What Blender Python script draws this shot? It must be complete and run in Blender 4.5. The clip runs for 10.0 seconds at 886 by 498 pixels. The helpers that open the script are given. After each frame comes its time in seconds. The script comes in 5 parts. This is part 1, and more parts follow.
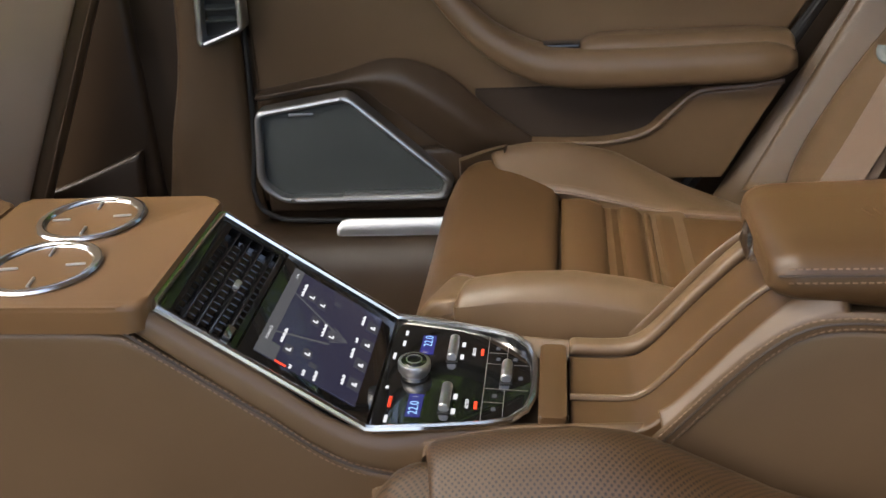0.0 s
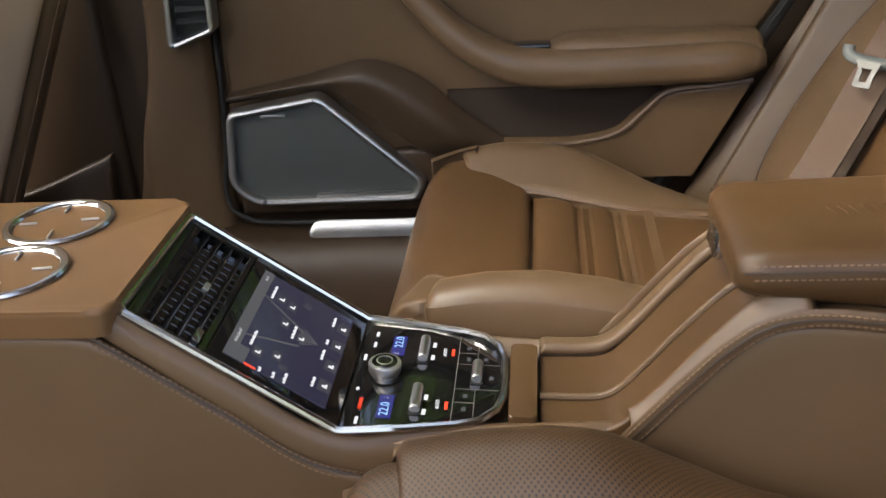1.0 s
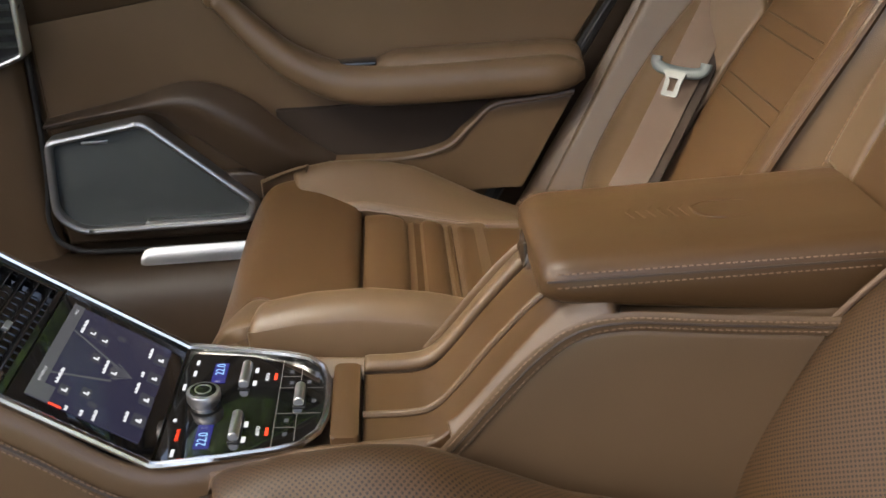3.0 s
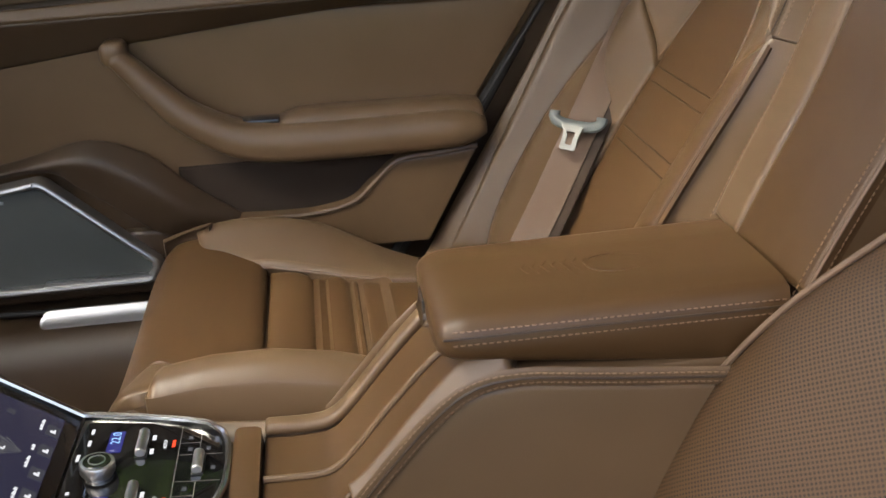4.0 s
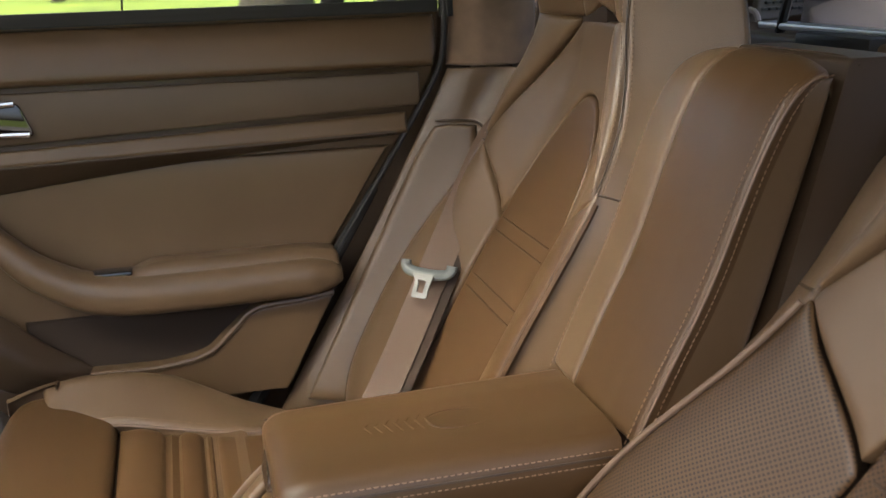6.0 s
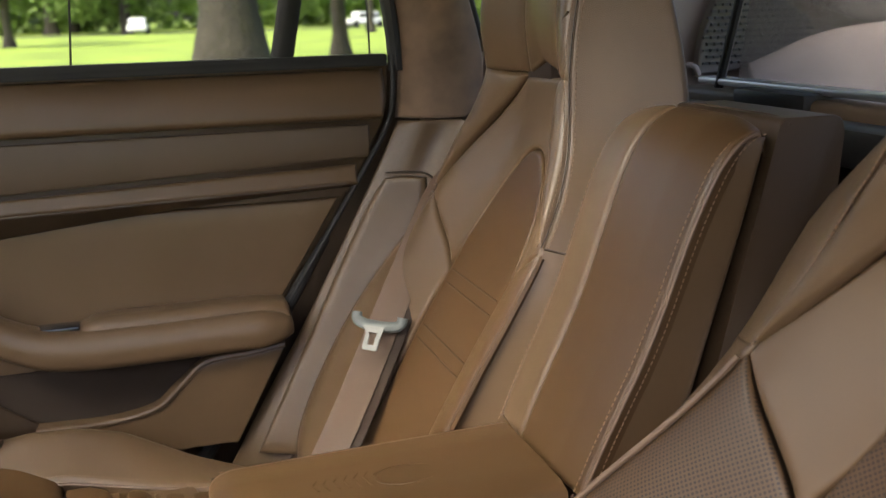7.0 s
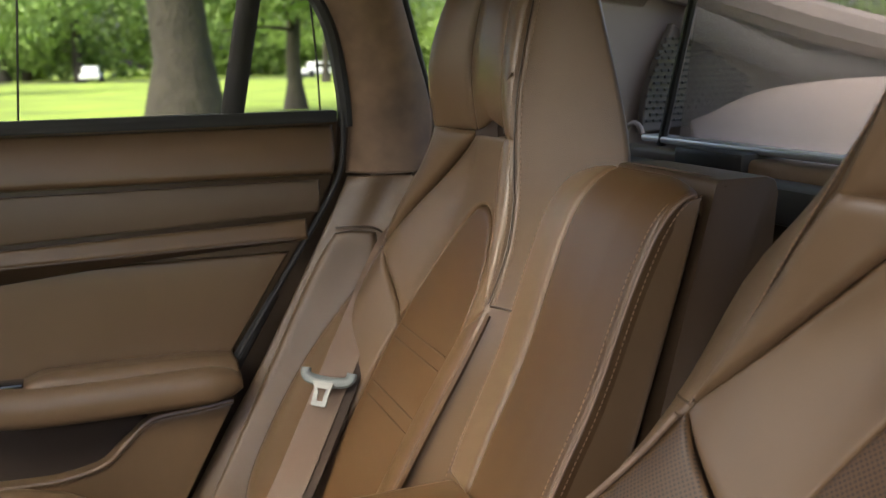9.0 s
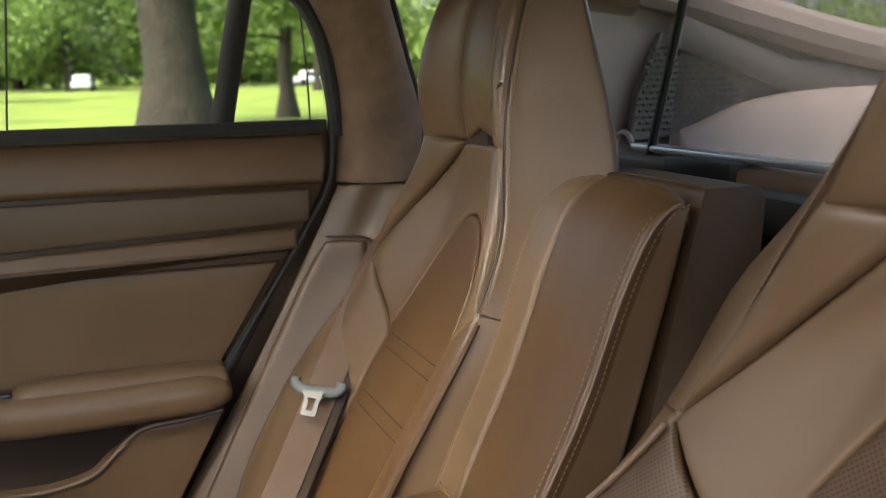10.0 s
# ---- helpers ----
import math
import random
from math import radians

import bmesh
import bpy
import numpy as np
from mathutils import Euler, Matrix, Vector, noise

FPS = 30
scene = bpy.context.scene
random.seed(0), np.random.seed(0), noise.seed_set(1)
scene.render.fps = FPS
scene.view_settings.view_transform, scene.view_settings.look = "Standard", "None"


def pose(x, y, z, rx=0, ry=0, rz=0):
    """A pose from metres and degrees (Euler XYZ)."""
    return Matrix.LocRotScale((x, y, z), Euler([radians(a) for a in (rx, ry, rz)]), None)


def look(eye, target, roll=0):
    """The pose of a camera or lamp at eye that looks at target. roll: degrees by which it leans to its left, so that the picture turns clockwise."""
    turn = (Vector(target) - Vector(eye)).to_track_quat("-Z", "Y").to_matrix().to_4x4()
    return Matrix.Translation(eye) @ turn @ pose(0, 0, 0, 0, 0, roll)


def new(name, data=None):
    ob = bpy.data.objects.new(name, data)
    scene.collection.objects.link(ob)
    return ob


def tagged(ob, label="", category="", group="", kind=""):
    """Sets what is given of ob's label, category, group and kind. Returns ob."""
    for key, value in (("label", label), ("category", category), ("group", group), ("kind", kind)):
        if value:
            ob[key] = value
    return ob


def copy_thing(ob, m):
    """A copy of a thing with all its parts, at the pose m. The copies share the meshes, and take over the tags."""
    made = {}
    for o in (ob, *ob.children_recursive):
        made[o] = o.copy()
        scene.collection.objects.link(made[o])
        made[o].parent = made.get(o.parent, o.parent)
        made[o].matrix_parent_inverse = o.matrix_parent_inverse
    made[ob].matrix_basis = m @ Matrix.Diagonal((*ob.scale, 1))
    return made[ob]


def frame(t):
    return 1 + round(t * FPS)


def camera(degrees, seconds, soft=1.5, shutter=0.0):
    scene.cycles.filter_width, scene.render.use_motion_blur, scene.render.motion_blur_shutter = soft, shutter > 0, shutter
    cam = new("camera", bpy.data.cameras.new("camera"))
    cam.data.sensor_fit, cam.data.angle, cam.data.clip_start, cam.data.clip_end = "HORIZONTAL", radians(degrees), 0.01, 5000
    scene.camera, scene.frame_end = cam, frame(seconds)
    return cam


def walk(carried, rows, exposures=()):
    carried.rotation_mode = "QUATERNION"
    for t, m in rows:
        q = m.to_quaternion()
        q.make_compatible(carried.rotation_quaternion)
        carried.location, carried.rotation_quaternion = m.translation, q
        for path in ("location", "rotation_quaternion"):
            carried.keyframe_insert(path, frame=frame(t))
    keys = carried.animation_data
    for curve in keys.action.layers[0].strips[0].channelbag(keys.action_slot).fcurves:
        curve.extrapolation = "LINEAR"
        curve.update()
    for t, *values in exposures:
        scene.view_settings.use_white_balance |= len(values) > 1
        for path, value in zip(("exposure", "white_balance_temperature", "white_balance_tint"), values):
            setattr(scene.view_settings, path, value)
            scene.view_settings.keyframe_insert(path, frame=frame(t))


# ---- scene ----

# ---------------------------------------------------------------- camera
cam = camera(47.9, 10.0, soft=1.25)
cam.data.dof.use_dof, cam.data.dof.focus_distance, cam.data.dof.aperture_fstop = True, 1.05, 8.0
PATH = [
    (0, (0.143, -0.763, 0.939), (-0.109, 1.021, 0.071), -4.2),
    (0.5, (0.145, -0.763, 0.939), (-0.095, 1.023, 0.071), -4.1),
    (1, (0.151, -0.763, 0.939), (-0.058, 1.026, 0.069), -4.1),
    (1.5, (0.161, -0.761, 0.938), (0.004, 1.032, 0.066), -3.9),
    (2, (0.169, -0.76, 0.938), (0.079, 1.036, 0.062), -3.7),
    (2.5, (0.183, -0.759, 0.937), (0.165, 1.04, 0.064), -3.5),
    (4, (0.217, -0.76, 0.947), (0.442, 1.069, 0.169), -2.6),
    (4.5, (0.226, -0.762, 0.955), (0.531, 1.081, 0.239), -2.2),
    (5, (0.232, -0.768, 0.964), (0.605, 1.082, 0.303), -2.0),
    (5.5, (0.24, -0.772, 0.973), (0.675, 1.085, 0.372), -1.8),
    (7, (0.254, -0.785, 0.994), (0.835, 1.072, 0.528), -1.5),
    (7.5, (0.256, -0.788, 0.999), (0.875, 1.064, 0.567), -1.4),
    (8, (0.258, -0.791, 1.001), (0.9, 1.058, 0.593), -1.2),
    (8.5, (0.26, -0.793, 1.003), (0.918, 1.055, 0.613), -1.2),
    (9, (0.26, -0.795, 1.005), (0.934, 1.051, 0.632), -1.1),
    (9.5, (0.262, -0.795, 1.006), (0.946, 1.049, 0.642), -1.1),
    (10, (0.263, -0.796, 1.006), (0.953, 1.047, 0.649), -1.1),
]
walk(cam, [(t, look(e, g, r)) for t, e, g, r in PATH], exposures=[(0, 1.93), (10, 1.93)])

# ---------------------------------------------------------------- world and sun
world = bpy.data.worlds.new("world")
scene.world = world
world.use_nodes = True
wn = world.node_tree.nodes
sky = wn.new("ShaderNodeTexSky")
sky.sky_type, sky.sun_disc = "NISHITA", False
sky.sun_elevation, sky.sun_rotation = radians(52), radians(245)
sky.air_density, sky.dust_density = 0.8, 6.0
wn["Background"].inputs["Strength"].default_value = 0.15
world.node_tree.links.new(sky.outputs["Color"], wn["Background"].inputs["Color"])
sun = new("sun", bpy.data.lights.new("sun", "SUN"))
sun.data.energy, sun.data.angle, sun.data.color = 1.0, radians(60), (1, 0.94, 0.85)
sun.matrix_world = look((-3.2, -1.5, 4.6), (0, 0, 0))


# ---------------------------------------------------------------- materials
def material(name):
    m = bpy.data.materials.new(name)
    m.use_nodes = True
    return m, m.node_tree.nodes, m.node_tree.links, m.node_tree.nodes["Principled BSDF"]


def ramp(nodes, stops):
    r = nodes.new("ShaderNodeValToRGB")
    while len(r.color_ramp.elements) < len(stops):
        r.color_ramp.elements.new(0.5)
    for e, (p, c) in zip(r.color_ramp.elements, stops):
        e.position, e.color = p, (*c, 1) if len(c) == 3 else c
    return r


def surface(name, colour, rough=0.5, grain=900.0, relief=0.15, vary=0.12, metal=0.0, patch_scale=6.0, coat=0.0, kind="noise", dist=0.0006, sheen=0.0):
    """A surface with grain and slow blotches, at world size."""
    m, n, l, b = material(name)
    tc = n.new("ShaderNodeTexCoord")
    big = n.new("ShaderNodeTexNoise")
    big.inputs["Scale"].default_value, big.inputs["Detail"].default_value = patch_scale, 4
    l.new(tc.outputs["Object"], big.inputs["Vector"])
    dark = tuple(c * (1 - vary) for c in colour)
    light = tuple(min(1, c * (1 + vary)) for c in colour)
    r = ramp(n, [(0.3, dark), (0.7, light)])
    l.new(big.outputs["Fac"], r.inputs["Fac"])
    fine = n.new("ShaderNodeTexVoronoi" if kind == "cell" else "ShaderNodeTexNoise")
    fine.inputs["Scale"].default_value = grain
    l.new(tc.outputs["Object"], fine.inputs["Vector"])
    out = fine.outputs["Distance"] if kind == "cell" else fine.outputs["Fac"]
    mix = n.new("ShaderNodeMix")
    mix.data_type, mix.blend_type = "RGBA", "MULTIPLY"
    mix.inputs["Factor"].default_value = 0.25
    l.new(r.outputs["Color"], mix.inputs["A"])
    fr = ramp(n, [(0.0, (0.75, 0.75, 0.75)), (0.6, (1, 1, 1))])
    l.new(out, fr.inputs["Fac"])
    l.new(fr.outputs["Color"], mix.inputs["B"])
    l.new(mix.outputs["Result"], b.inputs["Base Color"])
    bump = n.new("ShaderNodeBump")
    bump.inputs["Strength"].default_value, bump.inputs["Distance"].default_value = relief, dist
    l.new(out, bump.inputs["Height"])
    l.new(bump.outputs["Normal"], b.inputs["Normal"])
    rr = ramp(n, [(0.3, (rough * 0.88,) * 3), (0.7, (min(1, rough * 1.12),) * 3)])
    l.new(big.outputs["Fac"], rr.inputs["Fac"])
    l.new(rr.outputs["Color"], b.inputs["Roughness"])
    b.inputs["Metallic"].default_value = metal
    b.inputs["Coat Weight"].default_value = coat
    b.inputs["Sheen Weight"].default_value = sheen
    return m


SADDLE = (0.074, 0.040, 0.016)
BROWN = (0.118, 0.075, 0.040)
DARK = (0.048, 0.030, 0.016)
leather_saddle = surface("saddle leather", SADDLE, 0.36, 1100, 0.22, 0.10, kind="cell")
leather_tan = surface("tan leather", (0.150, 0.082, 0.034), 0.36, 1100, 0.22, 0.10, kind="cell")
leather_brown = surface("brown leather", BROWN, 0.33, 1100, 0.22, 0.10, kind="cell")
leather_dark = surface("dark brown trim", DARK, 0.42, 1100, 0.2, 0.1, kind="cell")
suede = surface("brown suede", (0.19, 0.125, 0.078), 0.95, 700, 0.4, 0.28, patch_scale=22, sheen=0.3)
decor = surface("taupe decor trim", (0.10, 0.068, 0.041), 0.5, 500, 0.1, 0.1)
carpet = surface("dark brown carpet", (0.03, 0.017, 0.011), 1.0, 500, 0.8, 0.3, dist=0.002)
piping_mat = surface("piping", (0.14, 0.09, 0.056), 0.5, 900, 0.1)
thread = surface("tan thread", (0.24, 0.155, 0.095), 0.7, 2500, 0.3)
webbing = surface("tan webbing", (0.092, 0.050, 0.025), 0.6, 1400, 0.3, 0.06)
black_gloss = surface("black gloss", (0.006, 0.006, 0.006), 0.06, 50, 0.0, 0.1, coat=0.5)
black_matt = surface("black plastic", (0.012, 0.012, 0.012), 0.45, 900, 0.1, 0.2)
rubber = surface("black rubber", (0.012, 0.012, 0.011), 0.6, 300, 0.1, 0.2)
chrome = surface("satin chrome", (0.72, 0.72, 0.70), 0.18, 400, 0.02, 0.04, metal=1.0)
steel = surface("bright steel", (0.66, 0.66, 0.64), 0.34, 400, 0.02, 0.04, metal=1.0)
silver = surface("brushed aluminium", (0.62, 0.63, 0.62), 0.38, 600, 0.05, 0.05, metal=1.0)
grille_mat = surface("speaker grille", (0.075, 0.083, 0.076), 0.45, 900, 0.6, 0.1, metal=0.3, kind="cell", dist=0.001)
grey_plastic = surface("grey green plastic", (0.11, 0.125, 0.118), 0.42, 800, 0.1, 0.06)
# leather paled so that the light on the front seat back is in the colour
seatback_lit = surface("brightened seat back", (0.56, 0.42, 0.28), 0.5, 1100, 0.2, 0.08, kind="cell")
belt_steel = surface("dark rough steel", (0.22, 0.22, 0.21), 0.6, 400, 0.02, 0.05, metal=1.0)
light_trim = surface("pale taupe trim", (0.29, 0.24, 0.21), 0.7, 700, 0.2, 0.08)
grey_trim = surface("grey trim", (0.12, 0.108, 0.097), 0.7, 700, 0.2, 0.08)
# also the painted shade beside the belt and in the headrest hole
lining_and_shade = surface("pocket lining and shade", (0.034, 0.022, 0.014), 0.9, 700, 0.4, 0.15)
grass_mat = surface("grass", (0.22, 0.30, 0.035), 0.9, 9, 0.3, 0.35, patch_scale=0.25, dist=0.05)
leaf_mat = surface("leaf", (0.13, 0.21, 0.035), 0.6, 3, 0.1, 0.3, patch_scale=0.5)
bark = surface("bark", (0.055, 0.046, 0.037), 0.95, 14, 0.9, 0.35, patch_scale=3, dist=0.05)
white_paint = surface("white paint", (0.8, 0.8, 0.8), 0.25, 50, 0.0, 0.04, coat=0.4)
concrete = surface("concrete", (0.34, 0.315, 0.28), 0.9, 60, 0.4, 0.12)
asphalt = surface("asphalt", (0.06, 0.06, 0.06), 0.9, 60, 0.4, 0.2)


def perforated(name, colour, rough=0.48, pitch=0.0052):
    """Leather with rows of punched holes, laid out by the panel's own metres."""
    m = surface(name, colour, rough, 1100, 0.2, 0.1, kind="cell")
    n, l = m.node_tree.nodes, m.node_tree.links
    b = n["Principled BSDF"]
    uv = n.new("ShaderNodeUVMap")
    best = None
    for off in (0.0, 0.5):
        sc = n.new("ShaderNodeVectorMath"); sc.operation = "MULTIPLY_ADD"
        sc.inputs[1].default_value, sc.inputs[2].default_value = (1 / pitch,) * 3, (off, off, 0)
        l.new(uv.outputs["UV"], sc.inputs[0])
        fr = n.new("ShaderNodeVectorMath"); fr.operation = "FRACTION"
        l.new(sc.outputs["Vector"], fr.inputs[0])
        sb = n.new("ShaderNodeVectorMath"); sb.operation = "SUBTRACT"
        sb.inputs[1].default_value = (0.5, 0.5, 0)
        l.new(fr.outputs["Vector"], sb.inputs[0])
        ln = n.new("ShaderNodeVectorMath"); ln.operation = "LENGTH"
        l.new(sb.outputs["Vector"], ln.inputs[0])
        if best is None:
            best = ln.outputs["Value"]
        else:
            mn = n.new("ShaderNodeMath"); mn.operation = "MINIMUM"
            l.new(best, mn.inputs[0]); l.new(ln.outputs["Value"], mn.inputs[1])
            best = mn.outputs["Value"]
    r = ramp(n, [(0.16, (0.08, 0.08, 0.08)), (0.23, (1, 1, 1))])
    l.new(best, r.inputs["Fac"])
    old = b.inputs["Base Color"].links[0].from_socket
    mx = n.new("ShaderNodeMix"); mx.data_type, mx.blend_type = "RGBA", "MULTIPLY"
    mx.inputs["Factor"].default_value = 1.0
    l.new(old, mx.inputs["A"]); l.new(r.outputs["Color"], mx.inputs["B"])
    l.new(mx.outputs["Result"], b.inputs["Base Color"])
    return m


leather_holes = perforated("perforated saddle leather", SADDLE)


def glass(name, tint=(0.74, 0.78, 0.74), rough=0.0):
    m, n, l, b = material(name)
    b.inputs["Base Color"].default_value = (*tint, 1)
    b.inputs["Transmission Weight"].default_value = 1.0
    b.inputs["Roughness"].default_value = rough
    b.inputs["IOR"].default_value = 1.02
    return m


window_glass = glass("window glass")


def glow(name, colour, strength):
    m, n, l, b = material(name)
    b.inputs["Base Color"].default_value = (0.01, 0.01, 0.01, 1)
    b.inputs["Roughness"].default_value = 0.15
    b.inputs["Emission Color"].default_value = (*colour, 1)
    b.inputs["Emission Strength"].default_value = strength
    return m


screen_bg = glow("lit display", (0.018, 0.017, 0.036), 0.35)
screen_grey = glow("lit display grey", (0.065, 0.065, 0.072), 0.35)
screen_mid = glow("lit display mid", (0.036, 0.036, 0.046), 0.35)
screen_white = glow("lit white sign", (0.34, 0.34, 0.35), 0.7)
screen_red = glow("lit red sign", (0.45, 0.03, 0.01), 0.9)
screen_blue = glow("lit blue display", (0.02, 0.02, 0.16), 0.35)
screen_cyan = glow("lit cyan digit", (0.16, 0.28, 0.45), 0.8)


# ---------------------------------------------------------------- building helpers
def thing(name, label, category, at=(0, 0, 0), group="", kind=""):
    ob = new(name)
    ob.location = at
    ob.empty_display_size = 0.05
    return tagged(ob, label, category, group, kind)


def part(name, bm, material, parent=None, label="", sharp=35):
    me = bpy.data.meshes.new(name)
    bmesh.ops.recalc_face_normals(bm, faces=bm.faces[:])
    bm.to_mesh(me)
    bm.free()
    for p in me.polygons:
        p.use_smooth = True
    if sharp:
        me.set_sharp_from_angle(angle=radians(sharp))
    me.materials.append(material)
    ob = new(name, me)
    if parent is not None:
        ob.parent = parent
        if parent.type == "EMPTY":
            ob.matrix_parent_inverse = Matrix.Translation(parent.location).inverted()
    if label:
        ob["label"] = label
    return ob


def spline(pts, s):
    """A smooth curve through pts at s in 0..1."""
    k = len(pts) - 1
    if k == 0:
        return np.array(pts[0], float)
    x = min(max(s, 0.0), 1.0) * k
    i = min(int(x), k - 1)
    f = x - i
    p1, p2 = np.asarray(pts[i], float), np.asarray(pts[i + 1], float)
    p0 = np.asarray(pts[i - 1], float) if i > 0 else 2 * p1 - p2
    p3 = np.asarray(pts[i + 2], float) if i + 2 <= k else 2 * p2 - p1
    return 0.5 * (2 * p1 + (p2 - p0) * f + (2 * p0 - 5 * p1 + 4 * p2 - p3) * f * f + (3 * p1 - p0 - 3 * p2 + p3) * f ** 3)


def patch(rows):
    """A smooth sheet over rows of control points."""
    return lambda s, t: spline([spline(r, s) for r in rows], t)


def line(pts, n):
    return [spline(pts, i / (n - 1)) for i in range(n)]


def steps(n, length, roll):
    e = min(0.3, roll / max(length, 1e-6))
    edge = [e * (1 - math.cos(a)) for a in (0, 0.35, 0.75, 1.15, 1.5708)]
    mid = [e + (1 - 2 * e) * i / n for i in range(1, n)]
    return edge + mid + [1 - x for x in reversed(edge)]


def pad(f, out, nu=14, nv=14, roll=0.012, depth=0.014, puff=0.0, back=0.012, sides="lrbt", uvf=None):
    """A stuffed panel: the sheet f with edges that roll down to its seams. sides: the edges that roll."""
    c = lambda s, t: np.asarray(f(s, t), float)
    ls = sum(np.linalg.norm(c((i + 1) / 8, 0.5) - c(i / 8, 0.5)) for i in range(8))
    lt = sum(np.linalg.norm(c(0.5, (i + 1) / 8) - c(0.5, i / 8)) for i in range(8))
    ss, tt = steps(nu, ls, roll), steps(nv, lt, roll)
    bm = bmesh.new()
    uv = bm.loops.layers.uv.new("UVMap")
    grid, norm, where = [], [], {}
    e = 2e-3
    out = np.asarray(out, float)

    def fall(d):
        x = max(0.0, 1 - d / roll)
        return 1 - math.sqrt(max(0.0, 1 - x * x))
    for t in tt:
        row, nrow = [], []
        for s in ss:
            p = c(s, t)
            a = c(min(1, s + e), t) - c(max(0, s - e), t)
            b = c(s, min(1, t + e)) - c(s, max(0, t - e))
            n = np.cross(a, b)
            n = n / (np.linalg.norm(n) + 1e-12)
            if n @ out < 0:
                n = -n
            d = 0.0
            if "l" in sides: d = max(d, fall(s * ls))
            if "r" in sides: d = max(d, fall((1 - s) * ls))
            if "b" in sides: d = max(d, fall(t * lt))
            if "t" in sides: d = max(d, fall((1 - t) * lt))
            q = p + n * (puff * 4 * math.sqrt(max(0, s * (1 - s) * t * (1 - t))) - depth * d)
            v = bm.verts.new(q)
            where[v] = uvf(q) if uvf else (s * ls, t * lt)
            row.append(v)
            nrow.append(n)
        grid.append(row)
        norm.append(nrow)
    for j in range(len(tt) - 1):
        for i in range(len(ss) - 1):
            fa = bm.faces.new((grid[j][i], grid[j][i + 1], grid[j + 1][i + 1], grid[j + 1][i]))
            for lo in fa.loops:
                lo[uv].uv = where[lo.vert]
    if back:
        m, k = len(tt), len(ss)
        ring = [(0, i) for i in range(k)] + [(j, k - 1) for j in range(1, m)] + [(m - 1, i) for i in range(k - 2, -1, -1)] + [(j, 0) for j in range(m - 2, 0, -1)]
        low = [[bm.verts.new(np.array(grid[j][i].co) - norm[j][i] * back) for i in range(k)] for j in range(m)]
        for a in range(len(ring)):
            (j0, i0), (j1, i1) = ring[a], ring[(a + 1) % len(ring)]
            bm.faces.new((grid[j0][i0], low[j0][i0], low[j1][i1], grid[j1][i1]))
        for j in range(m - 1):
            for i in range(k - 1):
                bm.faces.new((low[j][i], low[j + 1][i], low[j + 1][i + 1], low[j][i + 1]))
    return bm


def sweep(pts, radius, n=8, closed=False, flat=1.0, up=(0, 0, 1), taper=None):
    """A round cord along pts; flat squeezes it along up."""
    bm = bmesh.new()
    pts = [Vector(p) for p in pts]
    if abs((pts[-1] - pts[0]).normalized().dot(Vector(up))) > 0.97:
        up = (1, 0, 0)
    rings = []
    for i, p in enumerate(pts):
        a = pts[(i - 1) % len(pts)] if (closed or i) else p
        b = pts[(i + 1) % len(pts)] if (closed or i < len(pts) - 1) else p
        d = (b - a).normalized()
        u = Vector(up)
        u = u - d * u.dot(d)
        u = u.normalized() if u.length > 1e-4 else d.orthogonal().normalized()
        w = d.cross(u)
        r = radius * (taper(i / (len(pts) - 1)) if taper else 1)
        rings.append([bm.verts.new(p + w * (r * math.cos(6.28318 * k / n)) + u * (r * flat * math.sin(6.28318 * k / n))) for k in range(n)])
    m = len(rings)
    for i in range(m if closed else m - 1):
        for k in range(n):
            bm.faces.new((rings[i][k], rings[i][(k + 1) % n], rings[(i + 1) % m][(k + 1) % n], rings[(i + 1) % m][k]))
    if not closed:
        bm.faces.new(rings[0][::-1])
        bm.faces.new(rings[-1])
    return bm


def stitches(pts, length=0.0035, gap=0.0022, r=0.0006, lift=(0, 0, 0)):
    """A row of short thread stitches along pts."""
    bm = bmesh.new()
    pts = [Vector(p) + Vector(lift) for p in pts]
    acc, nxt = 0.0, 0.0
    for a, b in zip(pts, pts[1:]):
        seg = (b - a).length
        if seg < 1e-6:
            continue
        d = (b - a) / seg
        while nxt < acc + seg:
            p = a + d * (nxt - acc)
            u = d.orthogonal().normalized()
            w = d.cross(u)
            lo, hi = [], []
            for k in range(4):
                o = u * (r * math.cos(k * 1.5708)) + w * (r * math.sin(k * 1.5708))
                lo.append(bm.verts.new(p + o))
                hi.append(bm.verts.new(p + d * length + o))
            for k in range(4):
                bm.faces.new((lo[k], lo[(k + 1) % 4], hi[(k + 1) % 4], hi[k]))
            bm.faces.new(lo[::-1])
            bm.faces.new(hi)
            nxt += length + gap
        acc += seg
    return bm


def rounded(pts, r, n=5):
    """A 2D outline with rounded corners; r: one radius or one a corner."""
    out = []
    k = len(pts)
    for i in range(k):
        p, a, b = Vector(pts[i]), Vector(pts[i - 1]), Vector(pts[(i + 1) % k])
        ri = r[i] if isinstance(r, (list, tuple)) else r
        da, db = (a - p), (b - p)
        ra = min(ri, da.length * 0.45, db.length * 0.45)
        if ra < 1e-5:
            out.append(tuple(p))
            continue
        p0, p1 = p + da.normalized() * ra, p + db.normalized() * ra
        for j in range(n + 1):
            f = j / n
            out.append(tuple(p0 * (1 - f) ** 2 + p * 2 * f * (1 - f) + p1 * f * f))
    return out


